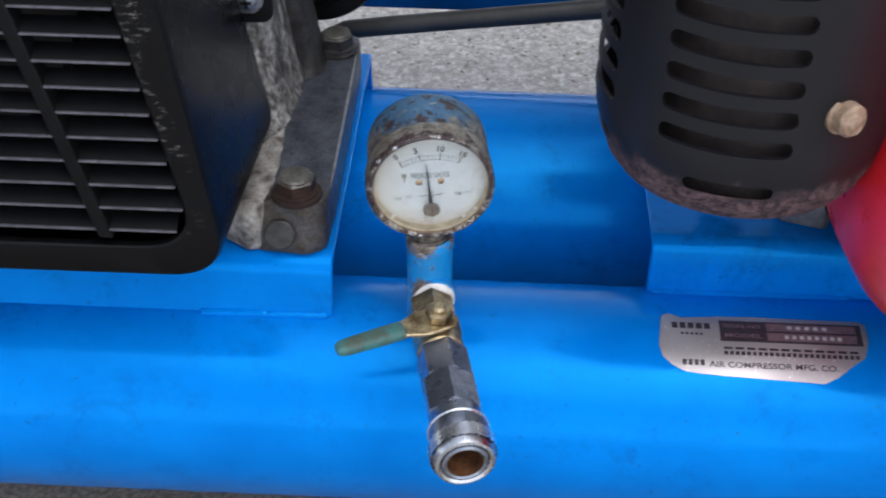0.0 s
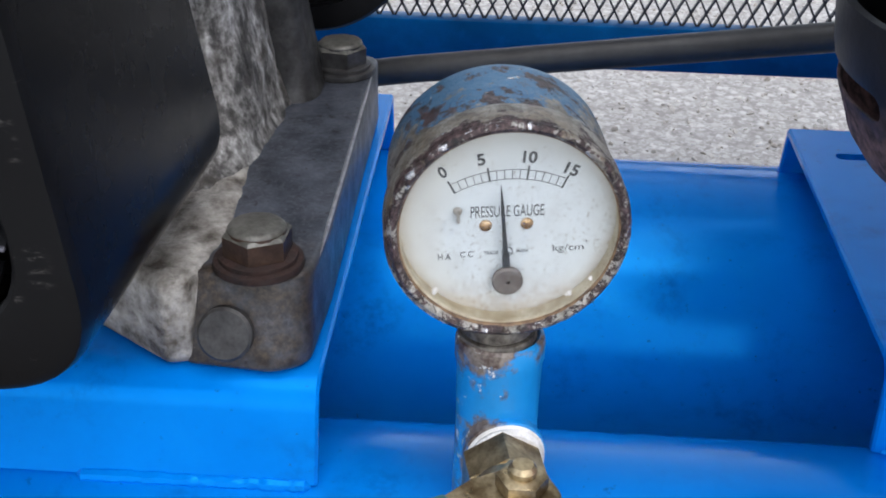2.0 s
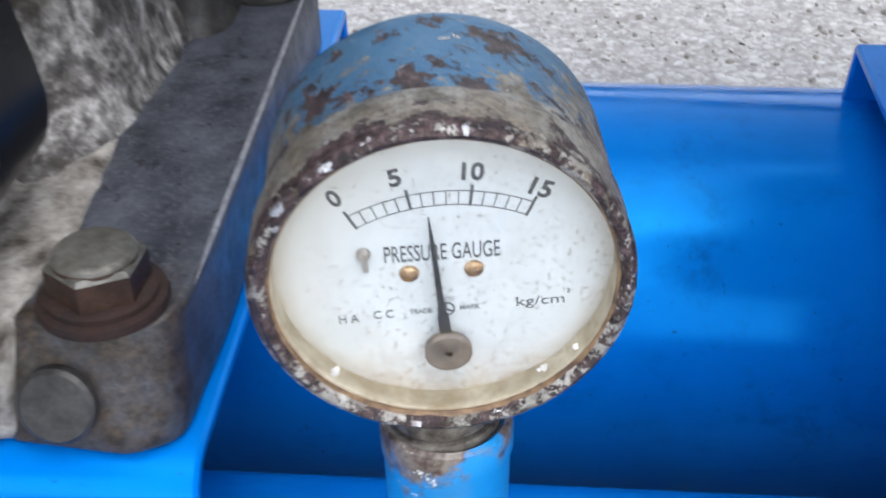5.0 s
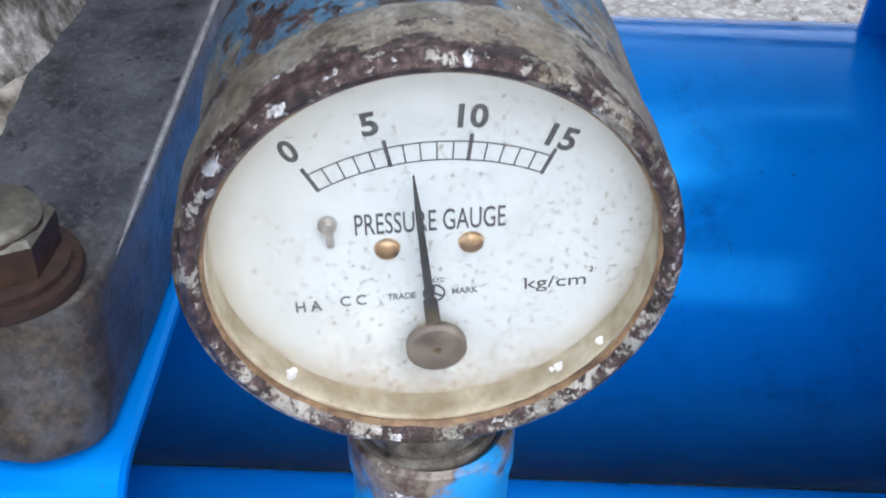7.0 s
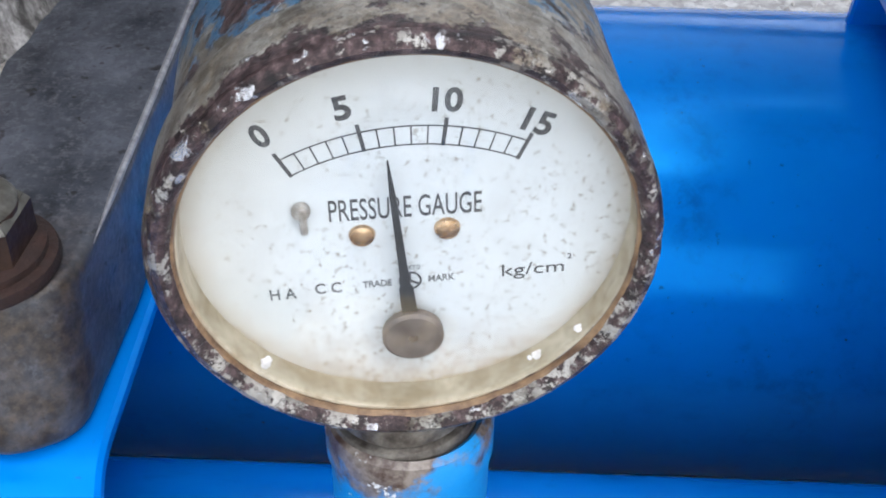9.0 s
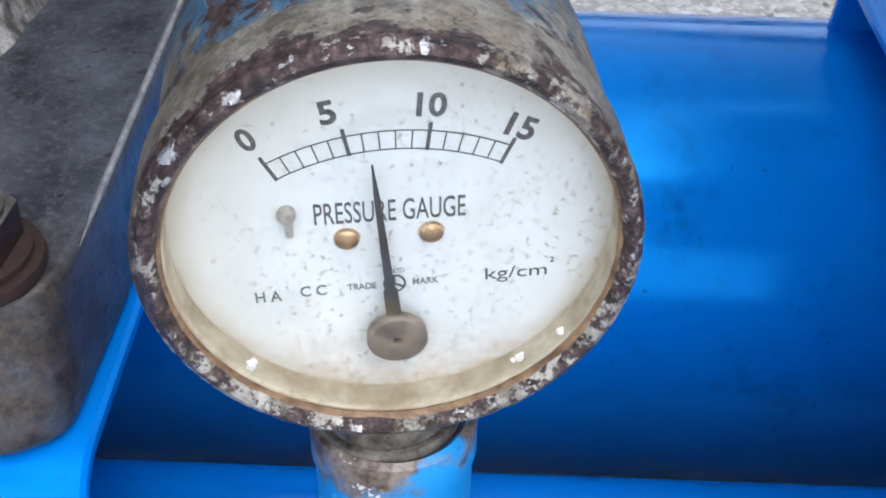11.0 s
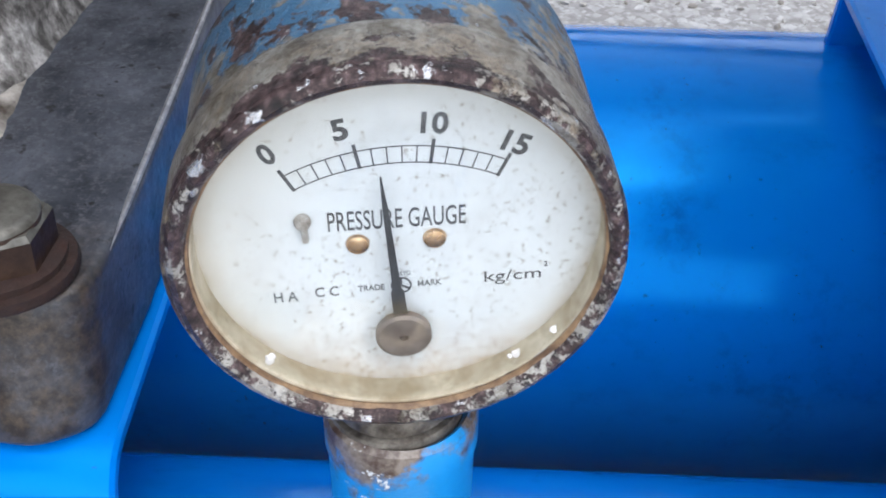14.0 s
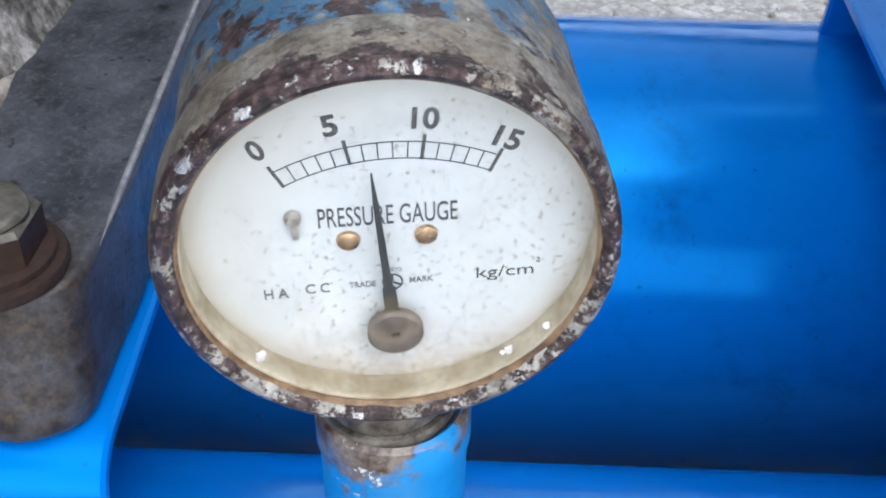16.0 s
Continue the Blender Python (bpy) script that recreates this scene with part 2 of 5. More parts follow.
def mat_heat_black():
    """Black stove paint that has gone to rust along the lower rim."""
    m = Nodes("black_stove_paint")
    z = m.axis(2)
    edge = m.math("ADD", z, m.math("MULTIPLY", m.math("SUBTRACT", m.noise(90, 6, 0.7), 0.5), 0.03))
    low = m.ramp(m.math("MULTIPLY", m.math("SUBTRACT", edge, 0.314), 30.0), (0.3, 1.0), (0.62, 0.0))
    c = m.mix(m.noise(40, 5), (0.007, 0.007, 0.009), (0.014, 0.014, 0.018))
    rust = m.mix(m.ramp(m.noise(230, 6, 0.7), (0.4, 0.0), (0.62, 1.0)), (0.03, 0.02, 0.022), (0.16, 0.1, 0.1))
    c = m.mix(low, c, rust)
    m.bump(m.noise(400, 5), 0.25, 0.0005)
    return m.done(c, m.ramp(low, (0.0, 0.42), (1.0, 0.85)), 0.0, None, 0.28)


def mat_worn_case(name, blue=0.0, rust=0.5, front=0.0, plate=0.0):
    """Plated steel with flaking cream and blue paint and rust patches."""
    m = Nodes(name)
    fine = m.noise(330, 7, 0.72)
    base = m.mix(m.ramp(m.noise(160, 7, 0.75), (0.38, 0.0), (0.64, 1.0)), (0.12, 0.102, 0.076), (0.50, 0.488, 0.445))
    base = m.mix(m.ramp(m.noise(75, 6, 0.7), (0.44, 0.0), (0.58, 0.75)), base, m.mix(m.ramp(m.noise(560, 5, 0.7), (0.38, 0.0), (0.62, 1.0)), (0.055, 0.038, 0.024), (0.31, 0.245, 0.175)))
    low = m.math("MULTIPLY", m.ramp(m.math("MULTIPLY", m.axis(2), -40.0), (0.15, 0.0), (0.6, 1.0)), m.ramp(m.math("MULTIPLY", m.math("ABSOLUTE", m.axis(0)), 50.0), (0.25, 0.0), (0.6, 1.0)))
    base = m.mix(m.math("MULTIPLY", low, m.ramp(m.noise(210, 6, 0.7), (0.36, 0.3), (0.55, 0.95))), base, (0.50, 0.485, 0.45))
    base = m.mix(m.ramp(fine, (0.54, 0.0), (0.62, 1.0)), base, (0.085, 0.07, 0.055))
    if blue > 0:
        up = m.math("ADD", m.math("MULTIPLY", m.axis(2), 26.0), m.math("MULTIPLY", m.axis(1), 24.0))
        k = m.math("ADD", up, m.math("MULTIPLY", m.noise(110, 7, 0.7), 3.0))
        base = m.mix(m.ramp(m.math("MULTIPLY", k, 0.4), (0.93, 0.0), (0.99, 1.0)), base, m.mix(m.noise(170, 5), (0.02, 0.12, 0.27), (0.12, 0.25, 0.37)))
    patch = m.ramp(m.math("ADD", m.math("MULTIPLY", low, -0.035), m.math("ADD", m.math("MULTIPLY", m.noise(110, 7, 0.7), 0.75), m.math("ADD", m.math("MULTIPLY", fine, 0.25), m.math("MULTIPLY", m.ramp(m.math("MULTIPLY", m.axis(1), -200.0), (0.35, 0.0), (0.95, 1.0)), front)))), (0.62 - 0.2 * rust, 0.0), (0.65 - 0.2 * rust, 1.0))
    rustc = m.ramp(m.noise(460, 6, 0.75), (0.36, (0.007, 0.005, 0.005)), (0.48, (0.034, 0.020, 0.020)), (0.58, (0.085, 0.054, 0.053)), (0.68, (0.20, 0.145, 0.14)))
    base = m.mix(patch, base, rustc)
    if rust > 0.6:
        silver = m.ramp(m.math("ADD", m.math("MULTIPLY", low, 0.05), m.math("ADD", m.math("MULTIPLY", m.noise(150, 4), 0.4), m.math("MULTIPLY", m.noise(520, 5, 0.75), 0.6))), (0.55, 0.0), (0.585, 1.0))
        base = m.mix(silver, base, m.mix(m.ramp(m.noise(210, 4), (0.4, 0.0), (0.62, 1.0)), (0.22, 0.205, 0.18), (0.46, 0.44, 0.40)))
    chips = m.ramp(m.noise(330, 6, 0.6), (0.665, 0.0), (0.685, 1.0))
    if plate > 0:
        sheet = m.math("ADD", m.math("MULTIPLY", m.noise(170, 3), 0.6), m.math("MULTIPLY", m.noise(520, 5, 0.7), 0.4))
        chips = m.math("MAXIMUM", chips, m.ramp(sheet, (0.59, 0.0), (0.605, 1.0)))
    base = m.mix(chips, base, (0.58, 0.58, 0.59))
    m.bump(m.math("ADD", m.math("MULTIPLY", patch, -0.4), m.math("MULTIPLY", fine, 1.0)), 0.9, 0.0009)
    return m.done(base, m.mix(chips, m.ramp(patch, (0.0, 0.34), (1.0, 0.38)), (0.22, 0.22, 0.22)), m.math("MAXIMUM", m.ramp(patch, (0.0, 0.5), (1.0, 0.2)), m.math("MULTIPLY", chips, 0.9)))


BEZEL = mat_worn_case("flaking_bezel", 0.0, 1.0, 0.0, 1.0)
BAND = mat_worn_case("worn_plated_band", 0.0, 0.34, 0.09)
CASE = mat_worn_case("worn_painted_case", 1.0, 0.52)


def mat_stained_blue():
    """Blue pipe paint with rust and scuffs."""
    m = Nodes("rust_stained_blue_paint")
    c = m.mix(m.noise(80, 4), (0.004, 0.20, 0.52), (0.01, 0.28, 0.66))
    k = m.math("ADD", m.math("MULTIPLY", m.noise(70, 7, 0.7), 0.8), m.math("MULTIPLY", m.noise(330, 5), 0.2))
    belts = m.ramp(m.math("MULTIPLY", m.math("SUBTRACT", m.axis(2), 0.20), 16.0), (0.30, 0.0), (0.36, 0.08), (0.47, 0.0), (0.66, 0.0), (0.74, 0.11), (0.80, 0.20))
    worn = m.ramp(m.math("MULTIPLY", m.math("ADD", m.axis(0), 0.0164), 40.0), (0.3, 0.03), (0.62, 0.02), (0.85, -0.0))
    clean = m.ramp(m.math("MULTIPLY", m.math("ADD", m.axis(0), 0.0164), 40.0), (0.55, 0.0), (0.75, 0.12))
    k = m.math("SUBTRACT", m.math("ADD", m.math("ADD", m.math("SUBTRACT", k, 0.04), belts), worn), clean)
    c = m.mix(m.ramp(k, (0.49, 0.0), (0.58, 1.0)), c, m.mix(m.ramp(m.noise(260, 6, 0.7), (0.38, 0.0), (0.6, 1.0)), (0.05, 0.028, 0.022), (0.21, 0.18, 0.155)))
    c = m.mix(m.ramp(m.math("SUBTRACT", m.noise(190, 6, 0.65), m.math("MULTIPLY", clean, 0.8)), (0.60, 0.0), (0.62, 1.0)), c, (0.6, 0.62, 0.62))
    m.bump(k, 0.6, 0.0008)
    return m.done(c, 0.36, 0.0)


PIPE = mat_stained_blue()


def mat_dial():
    m = Nodes("aged_white_dial")
    c = m.mix(m.noise(40, 4), (0.66, 0.685, 0.69), (0.76, 0.78, 0.785))
    c = m.mix(m.math("MULTIPLY", m.ramp(m.noise(130, 6, 0.7), (0.46, 0.0), (0.66, 1.0)), 0.24), c, (0.46, 0.455, 0.44))
    specks = m.ramp(m.noise(850, 4, 0.7), (0.56, 0.0), (0.65, 1.0))
    area = m.ramp(m.noise(60, 4), (0.36, 0.0), (0.56, 1.0))
    c = m.mix(m.math("MULTIPLY", m.math("MULTIPLY", specks, area), 0.8), c, (0.26, 0.22, 0.17))
    low = m.ramp(m.math("MULTIPLY", m.math("ADD", m.axis(2), 0.031), 60.0), (0.25, 1.0), (0.85, 0.0))
    stain = m.math("MULTIPLY", low, m.ramp(m.noise(420, 6, 0.7), (0.35, 0.0), (0.7, 1.0)))
    c = m.mix(m.math("MULTIPLY", stain, 0.75), c, (0.42, 0.29, 0.21))
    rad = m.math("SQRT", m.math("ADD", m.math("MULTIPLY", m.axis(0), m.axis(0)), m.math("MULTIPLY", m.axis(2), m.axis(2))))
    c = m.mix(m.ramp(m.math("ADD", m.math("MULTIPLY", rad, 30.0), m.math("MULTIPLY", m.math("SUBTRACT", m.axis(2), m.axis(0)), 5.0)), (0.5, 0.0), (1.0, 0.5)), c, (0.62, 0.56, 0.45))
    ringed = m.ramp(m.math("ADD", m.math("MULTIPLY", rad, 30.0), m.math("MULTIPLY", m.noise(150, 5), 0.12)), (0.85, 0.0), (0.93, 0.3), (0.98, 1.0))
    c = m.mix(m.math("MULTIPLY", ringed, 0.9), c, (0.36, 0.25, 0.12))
    scratch = m.ramp(m.noise(1, 3, 0.6, m.stretch(900, 900, 160)), (0.70, 0.0), (0.75, 1.0))
    c = m.mix(m.math("MULTIPLY", m.math("MULTIPLY", scratch, area), 0.14), c, (0.2, 0.2, 0.2))
    return m.done(c, 0.5, 0.0)


DIAL = mat_dial()
SEAL = mat_plain("rust_stained_seal", (0.07, 0.035, 0.018), (0.30, 0.19, 0.10), 180, (0.35, 0.55), 0.0, 0.4)
RIM_INNER = mat_plain("yellowed_inner_rim", (0.36, 0.29, 0.19), (0.60, 0.54, 0.42), 160, (0.4, 0.6), 0.2, 0.3)


def mat_glass():
    m = Nodes("dusty_gauge_glass")
    t = m.t
    clear = t.nodes.new("ShaderNodeBsdfTransparent")
    clear.inputs[0].default_value = (0.96, 0.97, 0.97, 1)
    gloss = t.nodes.new("ShaderNodeBsdfGlossy")
    gloss.inputs["Roughness"].default_value = 0.03
    lw = t.nodes.new("ShaderNodeLayerWeight")
    lw.inputs[0].default_value = 0.5
    fr = m.math("ADD", 0.035, m.math("MULTIPLY", m.math("POWER", lw.outputs["Facing"], 5.0), 0.9))
    mx = t.nodes.new("ShaderNodeMixShader")
    t.links.new(fr, mx.inputs[0])
    t.links.new(clear.outputs[0], mx.inputs[1])
    t.links.new(gloss.outputs[0], mx.inputs[2])
    t.links.new(mx.outputs[0], t.nodes["Material Output"].inputs[0])
    return m.m


GLASS = mat_glass()


def mat_plate():
    m = Nodes("scratched_silver_label")
    c = m.mix(m.noise(30, 5), (0.36, 0.335, 0.355), (0.66, 0.635, 0.655))
    c = m.mix(m.ramp(m.noise(420, 4), (0.62, 0.0), (0.7, 1.0)), c, (0.8, 0.8, 0.8))
    m.bump(m.noise(160, 5), 0.2, 0.0003)
    return m.done(c, m.ramp(m.noise(60, 4), (0.3, 0.28), (0.7, 0.5)), 0.75)


LABEL = mat_plate()
LABEL_DARK = mat_plain("dark_label_print", (0.03, 0.02, 0.03), (0.06, 0.045, 0.06), 300, (0.4, 0.5), 0.2, 0.1)
LABEL_MAUVE = mat_plain("mauve_label_print", (0.2, 0.12, 0.15), (0.3, 0.2, 0.23), 300, (0.35, 0.5), 0.5, 0.1)
LABEL_WHITE = mat_plain("stamped_white_marks", (0.55, 0.52, 0.54), (0.75, 0.72, 0.74), 500, (0.4, 0.5), 0.2, 0.1)


def mat_ground():
    m = Nodes("exposed_aggregate_asphalt")
    d, col = m.noise(150, kind="ShaderNodeTexVoronoi")
    d2, col2 = m.noise(330, kind="ShaderNodeTexVoronoi")
    g = m.t.nodes.new("ShaderNodeSeparateColor")
    m.t.links.new(col, g.inputs[0])
    g2 = m.t.nodes.new("ShaderNodeSeparateColor")
    m.t.links.new(col2, g2.inputs[0])
    stone = m.ramp(g.outputs[0], (0.0, (0.27, 0.25, 0.23)), (0.35, (0.38, 0.36, 0.335)), (0.7, (0.455, 0.435, 0.405)), (1.0, (0.60, 0.58, 0.55)))
    small = m.ramp(g2.outputs[1], (0.0, (0.26, 0.24, 0.22)), (0.5, (0.375, 0.355, 0.33)), (1.0, (0.54, 0.52, 0.49)))
    c = m.mix(m.ramp(m.noise(90, 3), (0.45, 0.0), (0.55, 1.0)), stone, small)
    c = m.mix(m.ramp(d, (0.55, 0.0), (0.85, 0.5)), c, (0.2, 0.185, 0.165))
    c = m.mix(m.math("MULTIPLY", m.ramp(m.noise(3.5, 5), (0.35, 1.0), (0.65, 0.0)), 0.25), c, (0.22, 0.205, 0.19))
    # Brown soil in a band along the machine, with the machine's shade coloured in.
    near = m.math("ADD", m.math("ABSOLUTE", m.math("SUBTRACT", m.axis(1), 0.06)), m.math("MULTIPLY", m.noise(14, 5), 0.16))
    shaded_soil = m.mix(m.ramp(m.noise(260, 5), (0.35, 0.0), (0.65, 1.0)), (0.08, 0.067, 0.052), (0.25, 0.215, 0.175))
    c = m.mix(m.ramp(near, (0.36, 0.95), (0.48, 0.0)), c, shaded_soil)
    m.bump(m.math("SUBTRACT", 1.0, d), 0.35, 0.0015)
    return m.done(c, 0.8, 0.0)


GROUND = mat_ground()


# ------------------------------------------------------------------ mesh helpers
def solid(name, bm, material, parent=None, label="", angle=35):
    me = bpy.data.meshes.new(name)
    bmesh.ops.recalc_face_normals(bm, faces=bm.faces)
    bm.to_mesh(me)
    bm.free()
    for p in me.polygons:
        p.use_smooth = True
    me.set_sharp_from_angle(angle=radians(angle))
    for mm in material if isinstance(material, (list, tuple)) else (material,):
        me.materials.append(mm)
    ob = new(name, me)
    if parent is not None:
        ob.parent = parent
    if label:
        tagged(ob, label)
    return ob


def part(name, bm, material, parent, label="", angle=35):
    return solid(name, bm, material, parent, label, angle)


def thing(name, m, label, category, group="", kind=""):
    ob = new(name)
    ob.empty_display_size = 0.02
    ob.matrix_world = m
    return tagged(ob, label, category, group, kind)


def stand(pivot, size, move):
    """A pose that sizes about a pivot and then moves."""
    p = Vector(pivot)
    return Matrix.Translation(p + Vector(move)) @ Matrix.Diagonal((*size, 1)) @ Matrix.Translation(-p)


PUMP = stand((-0.08, 0.05, 0.2138), (0.98, 1.04, 0.95), (0.0116, -0.0145, 0.0))
BELT = stand((-0.12, 0.0, 0.3), (1.159, 1.248, 1.095), (-0.0105, 0.0147, -0.02))
HEAT = stand((0.138, 0.008, 0.35), (1.104, 1.256, 1.127), (0.0186, 0.0017, -0.0073))
RED_SIDE = stand((0.25, 0.02, 0.26), (1.08, 1.08, 1.08), (0.0125, -0.0088, -0.0008))
ALLOY_SIDE = stand((0.19, 0.07, 0.2117), (1.058, 1.058, 1.058), (0.0084, -0.0117, 0.0))
FAN = stand((-0.10, 0.24, 0.303), (0.916, 0.916, 0.916), (0.0142, -0.0152, -0.0041))
RISER = stand((-0.003, 0.0125, 0.18), (1.02, 1.02, 0.983), (0.0067, -0.0024, -0.0092))
VALVE = stand((-0.003, 0.0125, 0.2205), (1.065, 1.09, 1.065), (0.0047, -0.003, -0.0152))


def axes(o, d, up=(0, 0, 1)):
    """A pose at o whose z looks along d."""
    z = Vector(d).normalized()
    x = Vector(up).cross(z)
    if x.length < 1e-5:
        x = Vector((1, 0, 0))
    x.normalize()
    y = z.cross(x)
    m = Matrix((x, y, z)).transposed().to_4x4()
    m.translation = Vector(o)
    return m


def lathe(profile, segs=48, m=None, bm=None, closed=False):
    """Turns (radius, height) pairs about z."""
    bm = bm or bmesh.new()
    m = m or Matrix()
    rings = []
    for r, h in profile:
        if r < 1e-6:
            rings.append([bm.verts.new(m @ Vector((0, 0, h)))])
        else:
            rings.append([bm.verts.new(m @ Vector((r * math.cos(2 * math.pi * k / segs), r * math.sin(2 * math.pi * k / segs), h))) for k in range(segs)])
    pairs = list(zip(rings, rings[1:])) + ([(rings[-1], rings[0])] if closed else [])
    for a, b in pairs:
        for k in range(segs):
            j = (k + 1) % segs
            if len(a) == 1 and len(b) == 1:
                continue
            if len(a) == 1:
                bm.faces.new((a[0], b[k], b[j]))
            elif len(b) == 1:
                bm.faces.new((a[k], a[j], b[0]))
            else:
                bm.faces.new((a[k], a[j], b[j], b[k]))
    return bm


def rod(p, q, r, segs=24, bevel=0.0, bm=None):
    L = (Vector(q) - Vector(p)).length
    b = min(bevel, r * 0.9, L * 0.45)
    prof = [(0, 0), (r - b, 0), (r, b), (r, L - b), (r - b, L), (0, L)] if b > 0 else [(0, 0), (r, 0), (r, L), (0, L)]
    return lathe(prof, segs, axes(p, Vector(q) - Vector(p)), bm)


def hexa(p, q, r, bevel=0.0006, bm=None, turn=0.0):
    """A hexagonal bar with turned-off corners."""
    L = (Vector(q) - Vector(p)).length
    m = axes(p, Vector(q) - Vector(p)) @ Matrix.Rotation(turn, 4, "Z")
    return lathe([(0, 0), (r - 2 * bevel, 0), (r, bevel), (r, L - bevel), (r - 2 * bevel, L), (0, L)], 6, m, bm)


def prism(pts, h0, h1, m=None, bevel=0.0, segs=2, bm=None):
    """A polygon in x, y drawn out from h0 to h1."""
    own = bmesh.new()
    m = m or Matrix()
    lo = [own.verts.new(Vector((x, y, h0))) for x, y in pts]
    hi = [own.verts.new(Vector((x, y, h1))) for x, y in pts]
    n = len(pts)
    own.faces.new(lo[::-1])
    own.faces.new(hi)
    for k in range(n):
        own.faces.new((lo[k], lo[(k + 1) % n], hi[(k + 1) % n], hi[k]))
    bmesh.ops.recalc_face_normals(own, faces=own.faces)
    if bevel > 0:
        ed = [e for e in own.edges if len(e.link_faces) == 2 and e.calc_face_angle(0) > 0.6]
        bmesh.ops.bevel(own, geom=ed, offset=bevel, segments=segs, profile=0.5, affect="EDGES")
    own.transform(m)
    if bm is None:
        return own
    me = bpy.data.meshes.new("tmp")
    own.to_mesh(me)
    own.free()
    bm.from_mesh(me)
    bpy.data.meshes.remove(me)
    return bm


def box(cx, cy, cz, sx, sy, sz, bevel=0.0, bm=None, m=None, segs=2):
    pts = [(cx - sx / 2, cy - sy / 2), (cx + sx / 2, cy - sy / 2), (cx + sx / 2, cy + sy / 2), (cx - sx / 2, cy + sy / 2)]
    return prism(pts, cz - sz / 2, cz + sz / 2, m, bevel, segs, bm)


def rounded(pts, radii, n=6):
    """A polygon with arcs at its corners."""
    out = []
    k = len(pts)
    for i in range(k):
        p, a, b = Vector(pts[i]), Vector(pts[i - 1]), Vector(pts[(i + 1) % k])
        r = radii[i] if isinstance(radii, (list, tuple)) else radii
        if r <= 0:
            out.append(tuple(p))
            continue
        u, v = (a - p).normalized(), (b - p).normalized()
        half = u.angle(v) / 2
        d = min(r / math.tan(half), (a - p).length * 0.49, (b - p).length * 0.49)
        s, e = p + u * d, p + v * d
        for j in range(n + 1):
            t = j / n
            out.append(tuple((1 - t) ** 2 * s + 2 * t * (1 - t) * p + t * t * e))
    return out


def sweep(path, r, segs=16, bm=None, wob=0.0):
    """A round bar along a line of points."""
    bm = bm or bmesh.new()
    P = [Vector(p) for p in path]
    rings = []
    for i, p in enumerate(P):
        d = (P[min(i + 1, len(P) - 1)] - P[max(i - 1, 0)]).normalized()
        m = axes(p, d, (0.013, 0.02, 1) if abs(d.z) < 0.95 else (1, 0, 0))
        rr = (r[i] if isinstance(r, (list, tuple)) else r) * (1 + wob * random.uniform(-1, 1))
        rings.append([bm.verts.new(m @ Vector((rr * math.cos(2 * math.pi * k / segs), rr * math.sin(2 * math.pi * k / segs), 0))) for k in range(segs)])
    for a, b in zip(rings, rings[1:]):
        for k in range(segs):
            j = (k + 1) % segs
            bm.faces.new((a[k], a[j], b[j], b[k]))
    bm.faces.new(rings[0][::-1])
    bm.faces.new(rings[-1])
    return bm


def loft(sections, bm=None, segs=32):
    """Stacked ovals (x, y, z, half width, half depth, squareness)."""
    bm = bm or bmesh.new()
    rings = []
    for x, y, z, a, b, e in sections:
        ring = []
        for k in range(segs):
            t = 2 * math.pi * k / segs
            c, s = math.cos(t), math.sin(t)
            ring.append(bm.verts.new((x + a * math.copysign(abs(c) ** e, c), y + b * math.copysign(abs(s) ** e, s), z)))
        rings.append(ring)
    for a, b in zip(rings, rings[1:]):
        for k in range(segs):
            j = (k + 1) % segs
            bm.faces.new((a[k], a[j], b[j], b[k]))
    bm.faces.new(rings[0][::-1])
    bm.faces.new(rings[-1])
    return bm


def cut(ob, bm):
    """Takes the volume of bm out of ob."""
    tool = solid("tool", bm, BLACK, ob.parent)
    md = ob.modifiers.new("cut", "BOOLEAN")
    md.object, md.operation, md.solver = tool, "DIFFERENCE", "EXACT"
    bpy.context.view_layer.update()
    got = bpy.data.meshes.new_from_object(ob.evaluated_get(bpy.context.evaluated_depsgraph_get()))
    ob.modifiers.clear()
    ob.data = got
    bpy.data.objects.remove(tool)
    got.set_sharp_from_angle(angle=radians(35))
    return ob


def letters(text, size, bend=None, m=None, depth=0.00004, bm=None, width=None, bold=0.016):
    """Characters as a mesh, centred, in the x, y plane; bend maps each point."""
    cu = bpy.data.curves.new("letters", "FONT")
    cu.body, cu.size, cu.align_x, cu.align_y = text, size, "CENTER", "CENTER"
    cu.extrude, cu.resolution_u, cu.offset = depth, 4, size * bold
    ob = bpy.data.objects.new("letters", cu)
    scene.collection.objects.link(ob)
    bpy.context.view_layer.update()
    me = bpy.data.meshes.new_from_object(ob.evaluated_get(bpy.context.evaluated_depsgraph_get()))
    bpy.data.objects.remove(ob)
    bpy.data.curves.remove(cu)
    if width:
        xs = [v.co.x for v in me.vertices]
        k = width / (max(xs) - min(xs))
        mid = (max(xs) + min(xs)) / 2
        for v in me.vertices:
            v.co.x = (v.co.x - mid) * k
    out = bm or bmesh.new()
    if m is not None:
        me.transform(m)
    if bend:
        for v in me.vertices:
            v.co = bend(v.co)
    out.from_mesh(me)
    bpy.data.meshes.remove(me)
    return out


# ------------------------------------------------------------------ ground
bm = bmesh.new()
bmesh.ops.create_grid(bm, x_segments=40, y_segments=40, size=1.5)
for v in bm.verts:
    v.co.z = 0.002 * noise.noise(v.co * 9)
far = 400.0
rim = [v for v in bm.verts if max(abs(v.co.x), abs(v.co.y)) > 1.499]
for v in rim:
    v.co.z = 0
rim_edges = [e for e in bm.edges if e.is_boundary]
ext = bmesh.ops.extrude_edge_only(bm, edges=rim_edges)
for v in ext["geom"]:
    if isinstance(v, bmesh.types.BMVert):
        v.co.x *= far
        v.co.y *= far
